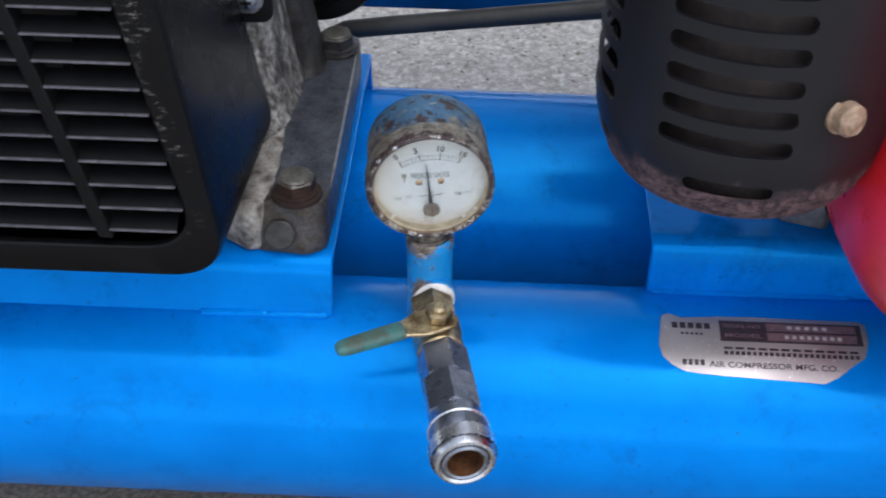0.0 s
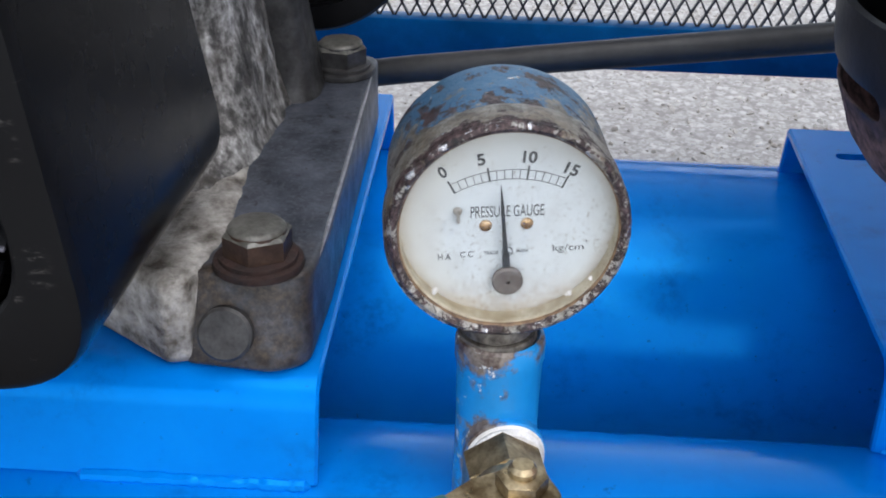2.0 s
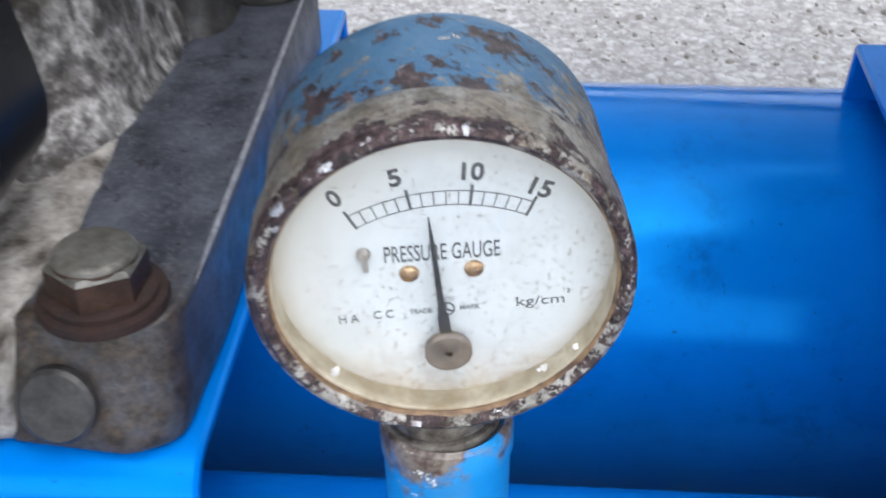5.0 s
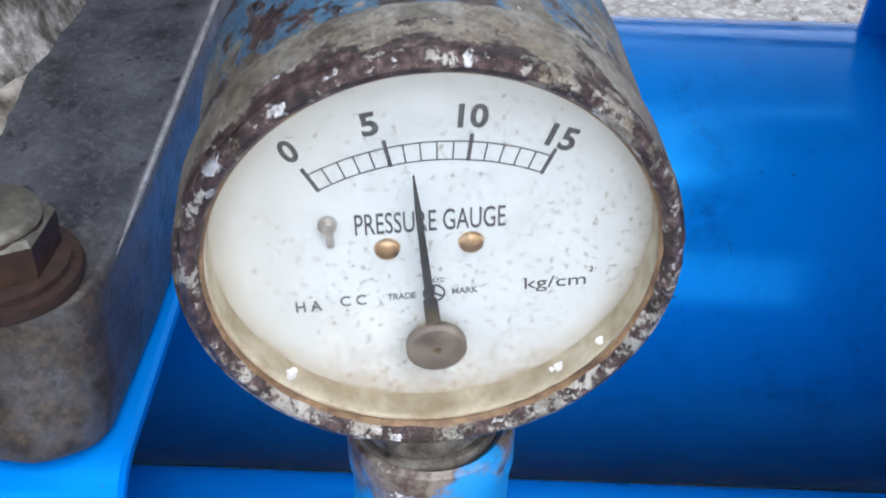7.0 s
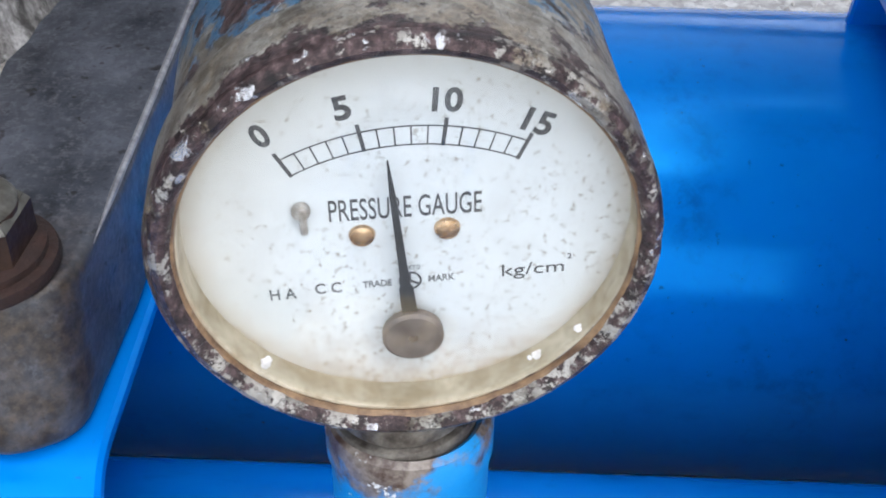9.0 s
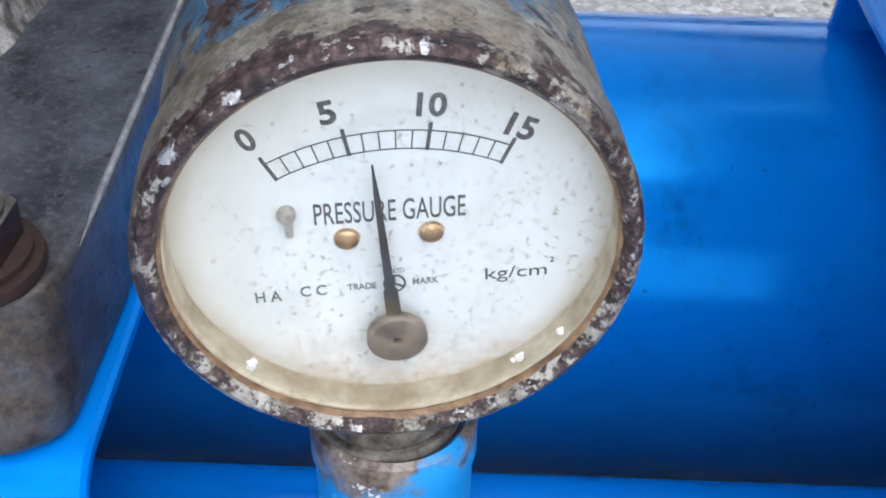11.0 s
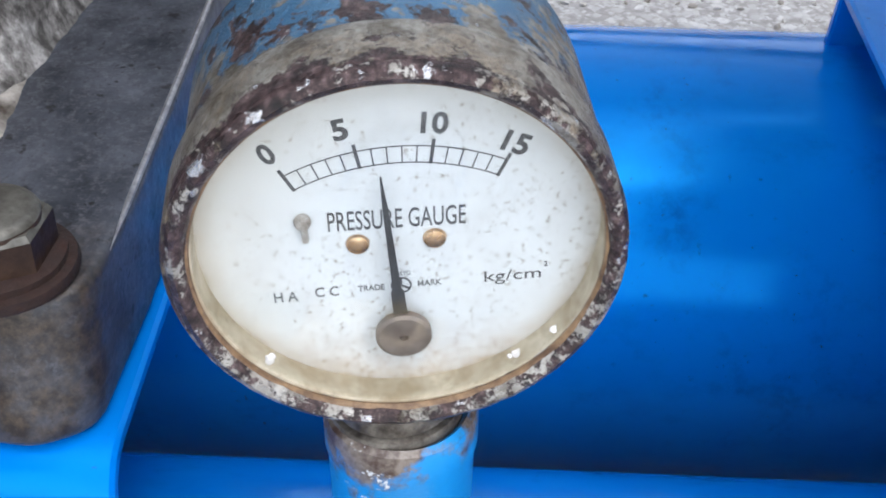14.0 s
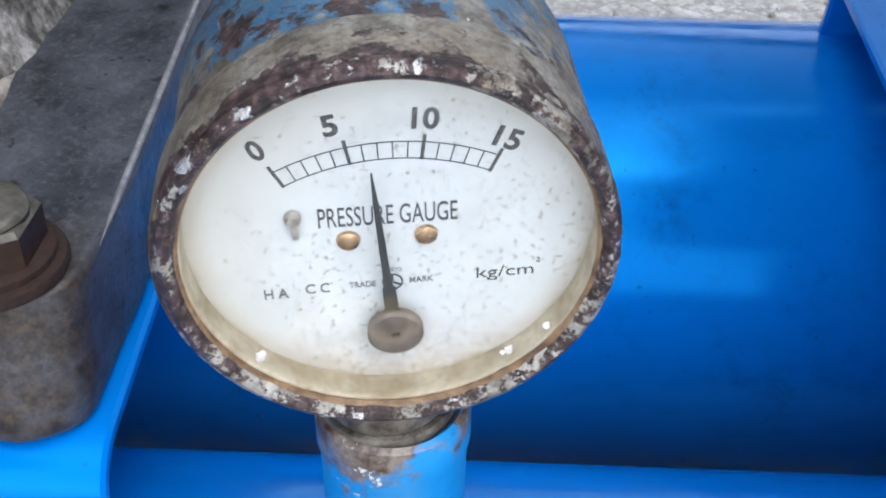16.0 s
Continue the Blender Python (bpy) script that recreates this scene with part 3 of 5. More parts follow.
ground = tagged(solid("ground", bm, GROUND), "grey weathered asphalt with exposed pale aggregate", "ground", kind="structure")

# loose and bedded stones of the surface near the machine
bm = bmesh.new()
rnd = random.Random(4)
ico = bmesh.new()
bmesh.ops.create_icosphere(ico, subdivisions=1, radius=1)
base_v = [v.co.copy() for v in ico.verts]
base_f = [[v.index for v in f.verts] for f in ico.faces]
ico.free()
far_v, far_f = [], []
loose_v, loose_f = [], []
for k in range(17500):
    if k < 14000:
        x, y = (rnd.uniform(-0.2, 0.35), rnd.uniform(0.10, 0.42)) if k % 4 else (rnd.uniform(-0.4, 0.4), rnd.uniform(-0.2, 0.0))
        verts, faces, lift = loose_v, loose_f, 0.0016
    else:
        x, y = rnd.uniform(-0.5, 0.8), rnd.uniform(0.42, 1.2)
        verts, faces, lift = far_v, far_f, 0.0
    s = rnd.choice((0.0012, 0.0016, 0.0021, 0.003)) * rnd.uniform(0.7, 1.3)
    rot = Euler((rnd.uniform(0, 6), rnd.uniform(0, 6), rnd.uniform(0, 6))).to_matrix()
    o = len(verts)
    for c in base_v:
        p = rot @ Vector((c.x * s * 1.3, c.y * s, c.z * s * 0.6)) * rnd.uniform(0.72, 1.25)
        verts.append((x + p.x * rnd.uniform(0.85, 1.1), y + p.y, p.z * 0.8 + s * 0.15 + lift))
    faces += [[o + i for i in f] for f in base_f]
me = bpy.data.meshes.new("aggregate_stones")
me.from_pydata(far_v, [], far_f)
lo_me = bpy.data.meshes.new("loose_gravel")
lo_me.from_pydata(loose_v, [], loose_f)


def mat_stones(name, *stops):
    m = Nodes(name)
    g = m.t.nodes.new("ShaderNodeNewGeometry")
    c = m.ramp(g.outputs["Random Per Island"], *stops)
    m.bump(m.noise(700, 4), 0.4, 0.0006)
    return m.done(c, 0.8, 0.0)


me.materials.append(mat_stones("aggregate_stone", (0.0, (0.26, 0.23, 0.195)), (0.4, (0.40, 0.37, 0.33)), (0.75, (0.5, 0.475, 0.44)), (1.0, (0.68, 0.655, 0.62))))
lo_me.materials.append(mat_stones("loose_stone", (0.0, (0.03, 0.02, 0.013)), (0.45, (0.12, 0.09, 0.062)), (0.75, (0.26, 0.21, 0.165)), (1.0, (0.46, 0.42, 0.38))))
tagged(new("loose_gravel", lo_me), "dark brown and tan grit gathered between the tanks", "gravel", kind="stuff")
tagged(new("aggregate_stones", me), "small grey and tan stones bedded in asphalt", "gravel", kind="stuff")

# ------------------------------------------------------------------ air tanks
TR, TZ, FRONT_Y = 0.0677, 0.1125, 0.0218  # front tank: radius and axis
REAR_R, REAR_Z, REAR_Y = 0.082, 0.1065, 0.2285


def make_tank(y, z, r, label):
    t = thing("air_tank", pose(0, y, z), label, "air tank")
    x0, x1 = -0.36, 0.42
    prof = [(0, x0 - 0.03)] + [(r * math.sin(a), x0 - 0.03 * math.cos(a)) for a in [k * math.pi / 16 for k in range(1, 8)]]
    prof += [(r, x0 + (x1 - x0) * k / 30) for k in range(31)]
    prof += [(r * math.cos(a), x1 + 0.03 * math.sin(a)) for a in [k * math.pi / 16 for k in range(1, 8)]] + [(0, x1 + 0.03)]
    part("shell", lathe(prof, 128, axes((0, 0, 0), (1, 0, 0))), BLUE, t)
    for x in (x0, x1):
        part("end_seam", lathe([(r - 0.001, x - 0.003), (r + 0.0012, x - 0.0015), (r + 0.0012, x + 0.0015), (r - 0.001, x + 0.003)], 96, axes((0, 0, 0), (1, 0, 0))), BLUE, t)
    for x in (x0 + 0.005, x1 - 0.005):
        part("foot", box(x, 0, -(r + z) / 2 + 0.01, 0.05, 0.03, z - r + 0.02, 0.003), BLUE, t)
    return t


front_tank = make_tank(FRONT_Y, TZ, TR, "glossy bright blue steel air tank lying along the front")
rear_tank = make_tank(REAR_Y, REAR_Z, REAR_R, "glossy bright blue steel air tank lying behind the gauge")


# ------------------------------------------------------------------ saddle plates
def offset_line(pts, d):
    out = []
    for i, p in enumerate(pts):
        a = Vector(pts[max(i - 1, 0)])
        b = Vector(pts[min(i + 1, len(pts) - 1)])
        t = (b - a).normalized()
        out.append((p[0] - t.y * d, p[1] + t.x * d))
    return out


def open_round(pts, r, n=8):
    out = [pts[0]]
    for i in range(1, len(pts) - 1):
        p, a, b = Vector(pts[i]), Vector(pts[i - 1]), Vector(pts[i + 1])
        u, v = (a - p).normalized(), (b - p).normalized()
        rr = r[i - 1] if isinstance(r, (list, tuple)) else r
        d = min(rr / math.tan(u.angle(v) / 2), (a - p).length * 0.49, (b - p).length * 0.49)
        s, e = p + u * d, p + v * d
        for j in range(n + 1):
            t = j / n
            out.append(tuple((1 - t) ** 2 * s + 2 * t * (1 - t) * p + t * t * e))
    return out + [pts[-1]]


def make_saddle(x0, x1, line, radii, label, material):
    """A folded steel sheet that bridges both tanks; line is its outer side in y, z."""
    t = thing("saddle_plate", Matrix(), label, "mounting plate")
    outer = open_round(line, radii)
    full, thin = (outer, offset_line(outer, -0.004)), (offset_line(outer, -0.0009), offset_line(outer, -0.0031))
    b = bmesh.new()
    cuts = [(x0, thin), (x0 + 0.0009, full)] + [(x0 + (x1 - x0) * k / 6, full) for k in range(1, 6)] + [(x1 - 0.0009, full), (x1, thin)]
    rows = [[[b.verts.new((x, y, z)) for y, z in ln] for ln in pair] for x, pair in cuts]
    n = len(outer)
    for p, q in zip(rows, rows[1:]):
        for s in (0, 1):
            for k in range(n - 1):
                b.faces.new((p[s][k], p[s][k + 1], q[s][k + 1], q[s][k]))
        for k in (0, n - 1):
            b.faces.new((p[0][k], p[1][k], q[1][k], q[0][k]))
    for p in (rows[0], rows[-1]):
        for k in range(n - 1):
            b.faces.new((p[0][k], p[0][k + 1], p[1][k + 1], p[1][k]))
    ob = part("sheet", b, material, t)
    return t, ob


saddle_l, sheet_l = make_saddle(-0.30, -0.0520, [(0.0086, 0.1801), (0.0175, 0.2135), (0.2555, 0.2135), (0.262, 0.1790)], [0.014, 0.004], "bright blue folded steel plate under the pump foot", BLUE)
saddle_r, sheet_r = make_saddle(0.1300, 0.40, [(0.0475, 0.1755), (0.0480, 0.2115), (0.2395, 0.2115), (0.248, 0.1795)], [0.012, 0.004], "bright blue folded steel plate under the engine, spotted with oil", BLUE_SPOTTED)
tools = bmesh.new()
for cx, cy in ((0.1585, 0.2090), (0.1590, 0.0965), (0.25, 0.2), (0.25, 0.1)):
    pts = rounded([(cx - 0.013, cy - 0.0032), (cx + 0.013, cy - 0.0032), (cx + 0.013, cy + 0.0032), (cx - 0.013, cy + 0.0032)], 0.003, 4)
    prism(pts, 0.2, 0.225, None, 0, 1, tools)
cut(sheet_r, tools)


def weld(x0, x1, y, z, r, parent, steps=40):
    pts = [(x0 + (x1 - x0) * k / steps, y + random.uniform(-0.0002, 0.0002), z + random.uniform(-0.0002, 0.0002)) for k in range(steps + 1)]
    rr = [r * (0.35 if k in (0, steps) else random.uniform(0.85, 1.1)) for k in range(steps + 1)]
    part("weld_bead", sweep(pts, rr, 10), BLUE, parent)


weld(-0.129, -0.054, 0.0090, 0.1793, 0.0026, saddle_l)
weld(0.133, 0.25, 0.0476, 0.1757, 0.0023, saddle_r)

# ------------------------------------------------------------------ pressure gauge
GM = pose(0.0038, 0.0044, 0.2796, 2.07, -2.93, 7.27)
gauge = thing("pressure_gauge", GM, "round pressure gauge with rusty flaking case and white dial", "gauge")
DIALM = Matrix(((1, 0, 0, 0), (0, 0, -1, 0), (0, 1, 0, 0), (0, 0, 0, 1)))  # x, y of the dial face the viewer


def turned(profile, off=(0, 0), segs=128):
    """Turned about the gauge's own axis, or a little off it; heights run towards the back."""
    return lathe(profile, segs, axes((off[0], 0, off[1]), (0, 1, 0)))


part("case", turned([(0, 0.0362), (0.024, 0.0362), (0.0300, 0.0352), (0.0320, 0.0326), (0.0322, 0.0296), (0.0321, 0.0065), (0.0320, 0.0035), (0.0308, 0.003), (0, 0.003)]), CASE, gauge, "flaking blue painted case")
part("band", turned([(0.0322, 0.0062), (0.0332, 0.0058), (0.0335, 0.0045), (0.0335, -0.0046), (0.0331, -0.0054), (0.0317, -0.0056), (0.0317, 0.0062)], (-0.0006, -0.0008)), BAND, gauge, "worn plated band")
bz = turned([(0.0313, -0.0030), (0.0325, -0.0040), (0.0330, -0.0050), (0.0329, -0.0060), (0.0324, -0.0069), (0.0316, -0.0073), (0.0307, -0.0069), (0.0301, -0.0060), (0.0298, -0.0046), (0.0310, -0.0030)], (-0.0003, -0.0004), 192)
for v in bz.verts:
    v.co += Vector((v.co.x, 0, v.co.z)).normalized() * 0.00022 * noise.noise(v.co * 420)
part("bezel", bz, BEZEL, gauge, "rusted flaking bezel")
part("inner_rim", turned([(0.0308, -0.0048), (0.0298, -0.0046), (0.0296, -0.0003), (0.0296, 0.0006), (0.0306, 0.0006)]), RIM_INNER, gauge, "yellowed rim inside the glass")
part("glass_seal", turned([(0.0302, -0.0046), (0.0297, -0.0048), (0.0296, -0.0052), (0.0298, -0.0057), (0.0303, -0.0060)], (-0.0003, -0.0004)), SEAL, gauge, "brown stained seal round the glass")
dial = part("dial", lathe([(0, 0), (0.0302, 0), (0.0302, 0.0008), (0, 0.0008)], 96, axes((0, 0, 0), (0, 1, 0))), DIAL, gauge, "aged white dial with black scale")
glass = part("glass", turned([(0, -0.0044), (0.0300, -0.0044), (0.0300, -0.0039), (0, -0.0039)]), GLASS, gauge, "clear flat glass")
glass.visible_shadow = False
for x, z, r in ((0.0218, -0.0164, 0.0006), (0.0162, -0.0207, 0.0007), (0.0152, -0.0212, 0.0004), (-0.0204, -0.0174, 0.0008), (-0.0208, -0.0182, 0.0005)):
    fk = bmesh.new()
    bmesh.ops.create_icosphere(fk, subdivisions=2, radius=r)
    for v in fk.verts:
        v.co = Vector((v.co.x, v.co.y * 0.35, v.co.z * 1.2)) * (1 + 0.6 * noise.noise(v.co * 2500)) + Vector((x * 1.02, -0.0050, z * 1.02))
    part("paint_fleck", fk, WHITE_TAPE, gauge, "white paint fleck")

HX, HZ = 0.0, -0.0195  # centre of the scale
PVX, PVZ = -0.0005, -0.0178  # pivot of the needle


def dial_mark(bm, x, z, w, h, ang=0.0):
    m = DIALM @ Matrix.Translation((x, z, 0.00003)) @ Matrix.Rotation(ang, 4, "Z")
    return box(0, 0, 0, w, h, 0.00005, 0, bm, m)


def arc_band(bm, r, w, a0, a1, n=40):
    for k in range(n):
        t0, t1 = a0 + (a1 - a0) * k / n, a0 + (a1 - a0) * (k + 1) / n
        q = [(HX + rr * math.sin(t), -0.00006, HZ + rr * math.cos(t)) for rr, t in ((r - w / 2, t0), (r + w / 2, t0), (r + w / 2, t1), (r - w / 2, t1))]
        bm.faces.new([bm.verts.new(p) for p in q])
    return bm


A0, A1 = radians(-26.2), radians(26.6)
sc = bmesh.new()
arc_band(sc, 0.0353, 0.00022, A0, A1)
arc_band(sc, 0.0325, 0.00022, A0, A1)
for k in range(16):
    a = A0 + (A1 - A0) * k / 15
    big = k % 5 == 0
    r0, r1 = (0.0323, 0.0365) if big else (0.0325, 0.0353)
    rm = (r0 + r1) / 2
    dial_mark(sc, HX + rm * math.sin(a), HZ + rm * math.cos(a), 0.00052 if big else 0.0002, r1 - r0, -a)
part("scale", sc, INK, dial)
for txt, x, z, ang, w in (("0", -0.0174, 0.0159, 25, 0.0021), ("5", -0.0071, 0.0190, 9, 0.0022), ("10", 0.0059, 0.0190, -6, 0.0038), ("15", 0.0171, 0.0146, -24, 0.0038)):
    part("numeral", letters(txt, 0.0047, None, DIALM @ Matrix.Translation((x, z, 0.00003)) @ Matrix.Rotation(radians(ang), 4, "Z"), 0.00003, None, w, 0.03), INK, dial)
part("lettering", letters("PRESSURE GAUGE", 0.0050, None, DIALM @ Matrix.Translation((-0.0002, 0.0030, 0.00003)) @ Matrix.Rotation(radians(-1.2), 4, "Z"), 0.00003, None, 0.0200, 0.004), INK, dial)
kg = letters("kg/cm", 0.0030, None, DIALM @ Matrix.Translation((0.0166, -0.0095, 0.00003)), 0.00003, None, 0.0086, 0.0)
letters("2", 0.0013, None, DIALM @ Matrix.Translation((0.0216, -0.0078, 0.00003)), 0.00003, kg)
part("lettering", kg, INK, dial)
hc = letters("H A", 0.0026, None, DIALM @ Matrix.Translation((-0.0177, -0.0103, 0.00003)), 0.00003, None, 0.0036)
letters("C C", 0.0026, None, DIALM @ Matrix.Translation((-0.0115, -0.0099, 0.00003)), 0.00003, hc, 0.0036)
part("lettering", hc, INK_FAINT, dial)
tm = letters("TRADE", 0.0016, None, DIALM @ Matrix.Translation((-0.0048, -0.0098, 0.00003)), 0.00003, None, 0.0040)
letters("MARK", 0.0016, None, DIALM @ Matrix.Translation((0.0040, -0.0097, 0.00003)), 0.00003, tm, 0.0036)
letters("TOKYO", 0.0012, None, DIALM @ Matrix.Translation((-0.0002, -0.0074, 0.00003)), 0.00003, tm, 0.0028)
part("lettering", tm, INK_FAINT, dial)
em = lathe([(0.0013, -0.00006), (0.0016, -0.00006), (0.0016, 0), (0.0013, 0)], 32, axes((-0.0003, 0, -0.0097), (0, 1, 0)))
for a in (90, 210, 330):
    dial_mark(em, -0.0003 + 0.00075 * math.cos(radians(a)), -0.0097 + 0.00075 * math.sin(radians(a)), 0.00035, 0.0014, radians(a - 90))
part("emblem", em, INK, dial)
for x in (-0.0062, 0.0051):
    s = part("rivet", lathe([(0, -0.0010), (0.0009, -0.0009), (0.0016, -0.0005), (0.0018, 0.0)], 24, axes((x, 0, -0.0010), (0, 1, 0))), RIVET, dial, "domed coppery rivet")
pg = lathe([(0, -0.0016), (0.0008, -0.0015), (0.0012, -0.0010), (0.0013, -0.0004), (0.0012, 0.0)], 20, axes((-0.0137, 0, 0.0042), (0, 1, 0)))
box(-0.0136, -0.0006, 0.0020, 0.0010, 0.0010, 0.0030, 0.0003, pg)
part("stop_pin", pg, PIN, dial, "small pale stop pin")

NA = radians(-3.0)
nd = bmesh.new()
dirx, dirz = math.sin(NA), math.cos(NA)
nx, nz = math.cos(NA), -math.sin(NA)
pts = [(0.0030, 0.0011), (0.0085, 0.0010), (0.0092, 0.00065), (0.0245, 0.00042), (0.0300, 0.00012)]
ring = [(PVX + dirx * l + nx * w, PVZ + dirz * l + nz * w) for l, w in pts] + [(PVX + dirx * l - nx * w, PVZ + dirz * l - nz * w) for l, w in reversed(pts)]
prism([(x, z) for x, z in ring], 0.0019, 0.0022, DIALM, 0, 1, nd)
needle = part("needle", nd, NEEDLE, gauge, "slim black needle")
part("hub", lathe([(0, -0.0022), (0.0006, -0.0022), (0.0007, -0.0031), (0.0012, -0.0032), (0.0038, -0.0031), (0.0043, -0.0027), (0.0043, -0.0016), (0.0030, -0.0010), (0.0014, -0.0008), (0.0014, 0)], 48, axes((PVX, 0, PVZ), (0, 1, 0))), HUB, needle, "dull bronze hub")

part("stem", lathe([(0, -0.0002), (0.0098, -0.0002), (0.0105, -0.0020), (0.0107, -0.0052), (0.0099, -0.0058), (0.0112, -0.0062), (0.0115, -0.0068), (0.0114, -0.0092), (0, -0.0092)], 40, Matrix.Translation((-0.0026, 0.0046, -0.0318))), STEM, gauge, "tarnished threaded stem")

# ------------------------------------------------------------------ riser pipe
PX, PY = -0.0034, 0.0125
riser = thing("riser_pipe", RISER, "rust-stained blue pipe tee rising from the tank to the gauge", "pipe fitting")
part("pipe", lathe([(0.0, 0.2486), (0.0104, 0.2486), (0.0105, 0.2500), (0.0114, 0.2509), (0.0125, 0.2502), (0.0129, 0.2484), (0.0129, 0.2430), (0.0124, 0.2415), (0.0121, 0.2240), (0.0122, 0.2060), (0.0126, 0.1980), (0.0126, 0.1860), (0.0144, 0.1835), (0.0144, 0.1800), (0.0, 0.1800)], 56, Matrix.Translation((PX, PY, 0))), PIPE, riser)
VD = Vector((0.2010, -0.9796, 0.0)).normalized()
VO = Vector((PX, PY, 0.2205))
BO = Vector((PX, PY, 0.2160))


def along(s, dz=0.0, side=0.0):
    return VO + VD * s + Vector((0, 0, dz)) + Vector((-VD.y, VD.x, 0)) * side


part("branch", lathe([(0.0, 0.0), (0.0112, 0.0), (0.0114, 0.0085), (0.0120, 0.0105), (0.0120, 0.0140), (0.0108, 0.0147), (0.0, 0.0147)], 48, axes(BO, VD)), PIPE, riser)
part("thread_tape", lathe([(0.0, 0.0134), (0.0108, 0.0134), (0.0116, 0.0146), (0.0109, 0.0154), (0.0112, 0.0164), (0.0104, 0.0182), (0, 0.0182)], 40, axes(BO, VD)), WHITE_TAPE, riser, "white thread sealing tape")

# ------------------------------------------------------------------ ball valve
valve = thing("ball_valve", VALVE, "tarnished brass ball valve with a teal lever, on the pipe branch", "valve")
bv = hexa(along(0.0160), along(0.0285), 0.0120, 0.0008, None, 0.5)
lathe([(0.0095, 0.0265), (0.0112, 0.0285), (0.0121, 0.033), (0.0124, 0.038), (0.0121, 0.043), (0.0115, 0.0475), (0.0118, 0.0495), (0.0118, 0.0530), (0.0110, 0.0540), (0, 0.0540)], 48, axes(VO, VD), bv)
part("body", bv, BRASS, valve)
SP = along(0.0440)
part("stem_boss", rod(SP + Vector((0, 0, 0.006)), SP + Vector((0, 0, 0.0140)), 0.0062, 28, 0.0006), BRASS, valve)
part("packing_nut", hexa(SP + Vector((0, 0, 0.0156)), SP + Vector((0, 0, 0.0206)), 0.0066, 0.0007), BRASS, valve)
part("stem_end", lathe([(0.0036, 0), (0.0036, 0.0018), (0.0026, 0.0030), (0, 0.0033)], 24, Matrix.Translation(SP + Vector((0, 0, 0.0204)))), BRASS, valve)
LV = Vector((-0.885, -0.465, 0)).normalized()
LS = Vector((-LV.y, LV.x, 0))
lm = Matrix((LV, LS, Vector((0, 0, 1)))).transposed().to_4x4()
lm.translation = SP + Vector((0, 0, 0.0139))
lever = part("lever", prism(rounded([(-0.0085, -0.0085), (0.010, -0.0085), (0.022, -0.0042), (0.050, -0.0030), (0.050, 0.0030), (0.022, 0.0042), (0.010, 0.0085), (-0.0085, 0.0085)], [0.005, 0.003, 0.003, 0.002, 0.002, 0.003, 0.003, 0.005], 4), 0.0, 0.0018, lm, 0.0004, 1), BRASS, valve, "bent brass-plated lever")
sl = loft([(0, 0, z, a, b, 0.75) for z, a, b in ((0.0185, 0.0020, 0.0042), (0.0195, 0.0028, 0.0053), (0.030, 0.0031, 0.0053), (0.046, 0.0031, 0.0047), (0.0515, 0.0028, 0.0041), (0.0535, 0.0018, 0.0028))])
sl.transform(lm @ Matrix(((0, 0, 1, 0), (0, 1, 0, 0), (-1, 0, 0, 0.0009), (0, 0, 0, 1))))
part("grip_sleeve", sl, TEAL, lever, "worn teal plastic sleeve")

# ------------------------------------------------------------------ quick coupler
coup = thing("quick_coupler", VALVE, "plated steel quick-release air coupler screwed to the valve", "hose coupler")
part("first_hexagon", hexa(along(0.0535), along(0.0745), 0.0128, 0.0006, None, 0.3), STEEL, coup)
part("second_hexagon", hexa(along(0.0745), along(0.0960), 0.0136, 0.0006, None, 0.55), STEEL, coup)
part("body", lathe([(0.0, 0.0955), (0.0120, 0.0955), (0.0128, 0.0965), (0.0128, 0.1030), (0.0134, 0.1040), (0.0134, 0.1060), (0.0, 0.1060)], 56, axes(VO, VD)), STEEL, coup)
sv = lathe([(0.0128, 0.1045), (0.0141, 0.1050), (0.0141, 0.1120), (0.0136, 0.1130), (0.0136, 0.1140)], 64, axes(VO, VD))
part("sleeve", sv, STEEL, coup)
part("snap_ring", lathe([(0.0130, 0.1032), (0.0143, 0.1036), (0.0146, 0.1042), (0.0143, 0.1048), (0.0130, 0.1052)], 56, axes(VO, VD)), KNURL, coup, "bright snap ring")
kn = bmesh.new()
NK = 56
axm = axes(VO, VD)
rows_k = 7
ringk = []
for i in range(rows_k):
    s = 0.1128 + 0.0075 * i / (rows_k - 1)
    ringk.append([kn.verts.new(axm @ Vector(((0.0152 + (0.0003 if (k + i) % 2 else -0.0003)) * math.cos(2 * math.pi * k / NK), (0.0152 + (0.0003 if (k + i) % 2 else -0.0003)) * math.sin(2 * math.pi * k / NK), s))) for k in range(NK)])
for a, b in zip(ringk, ringk[1:]):
    for k in range(NK):
        kn.faces.new((a[k], a[(k + 1) % NK], b[(k + 1) % NK], b[k]))
lathe([(0.0136, 0.1138), (0.0150, 0.1139)], 64, axm, kn)
part("knurled_ring", kn, KNURL, coup, "knurled chrome ring", 5)
part("end_ring", lathe([(0.0146, 0.1203), (0.0142, 0.1225), (0.0136, 0.1240), (0.0124, 0.1244), (0.0112, 0.1236), (0.0110, 0.1220)], 64, axm), CHROME, coup)
part("lip", lathe([(0.0110, 0.1226), (0.0106, 0.1240), (0.0094, 0.1246), (0.0084, 0.1240), (0.0082, 0.1100)], 56, axm), STEEL, coup)
part("bore", lathe([(0.0083, 0.1238), (0.0080, 0.112), (0.0060, 0.108), (0.0, 0.108)], 48, axm), HOLLOW, coup, "brown stained bore")

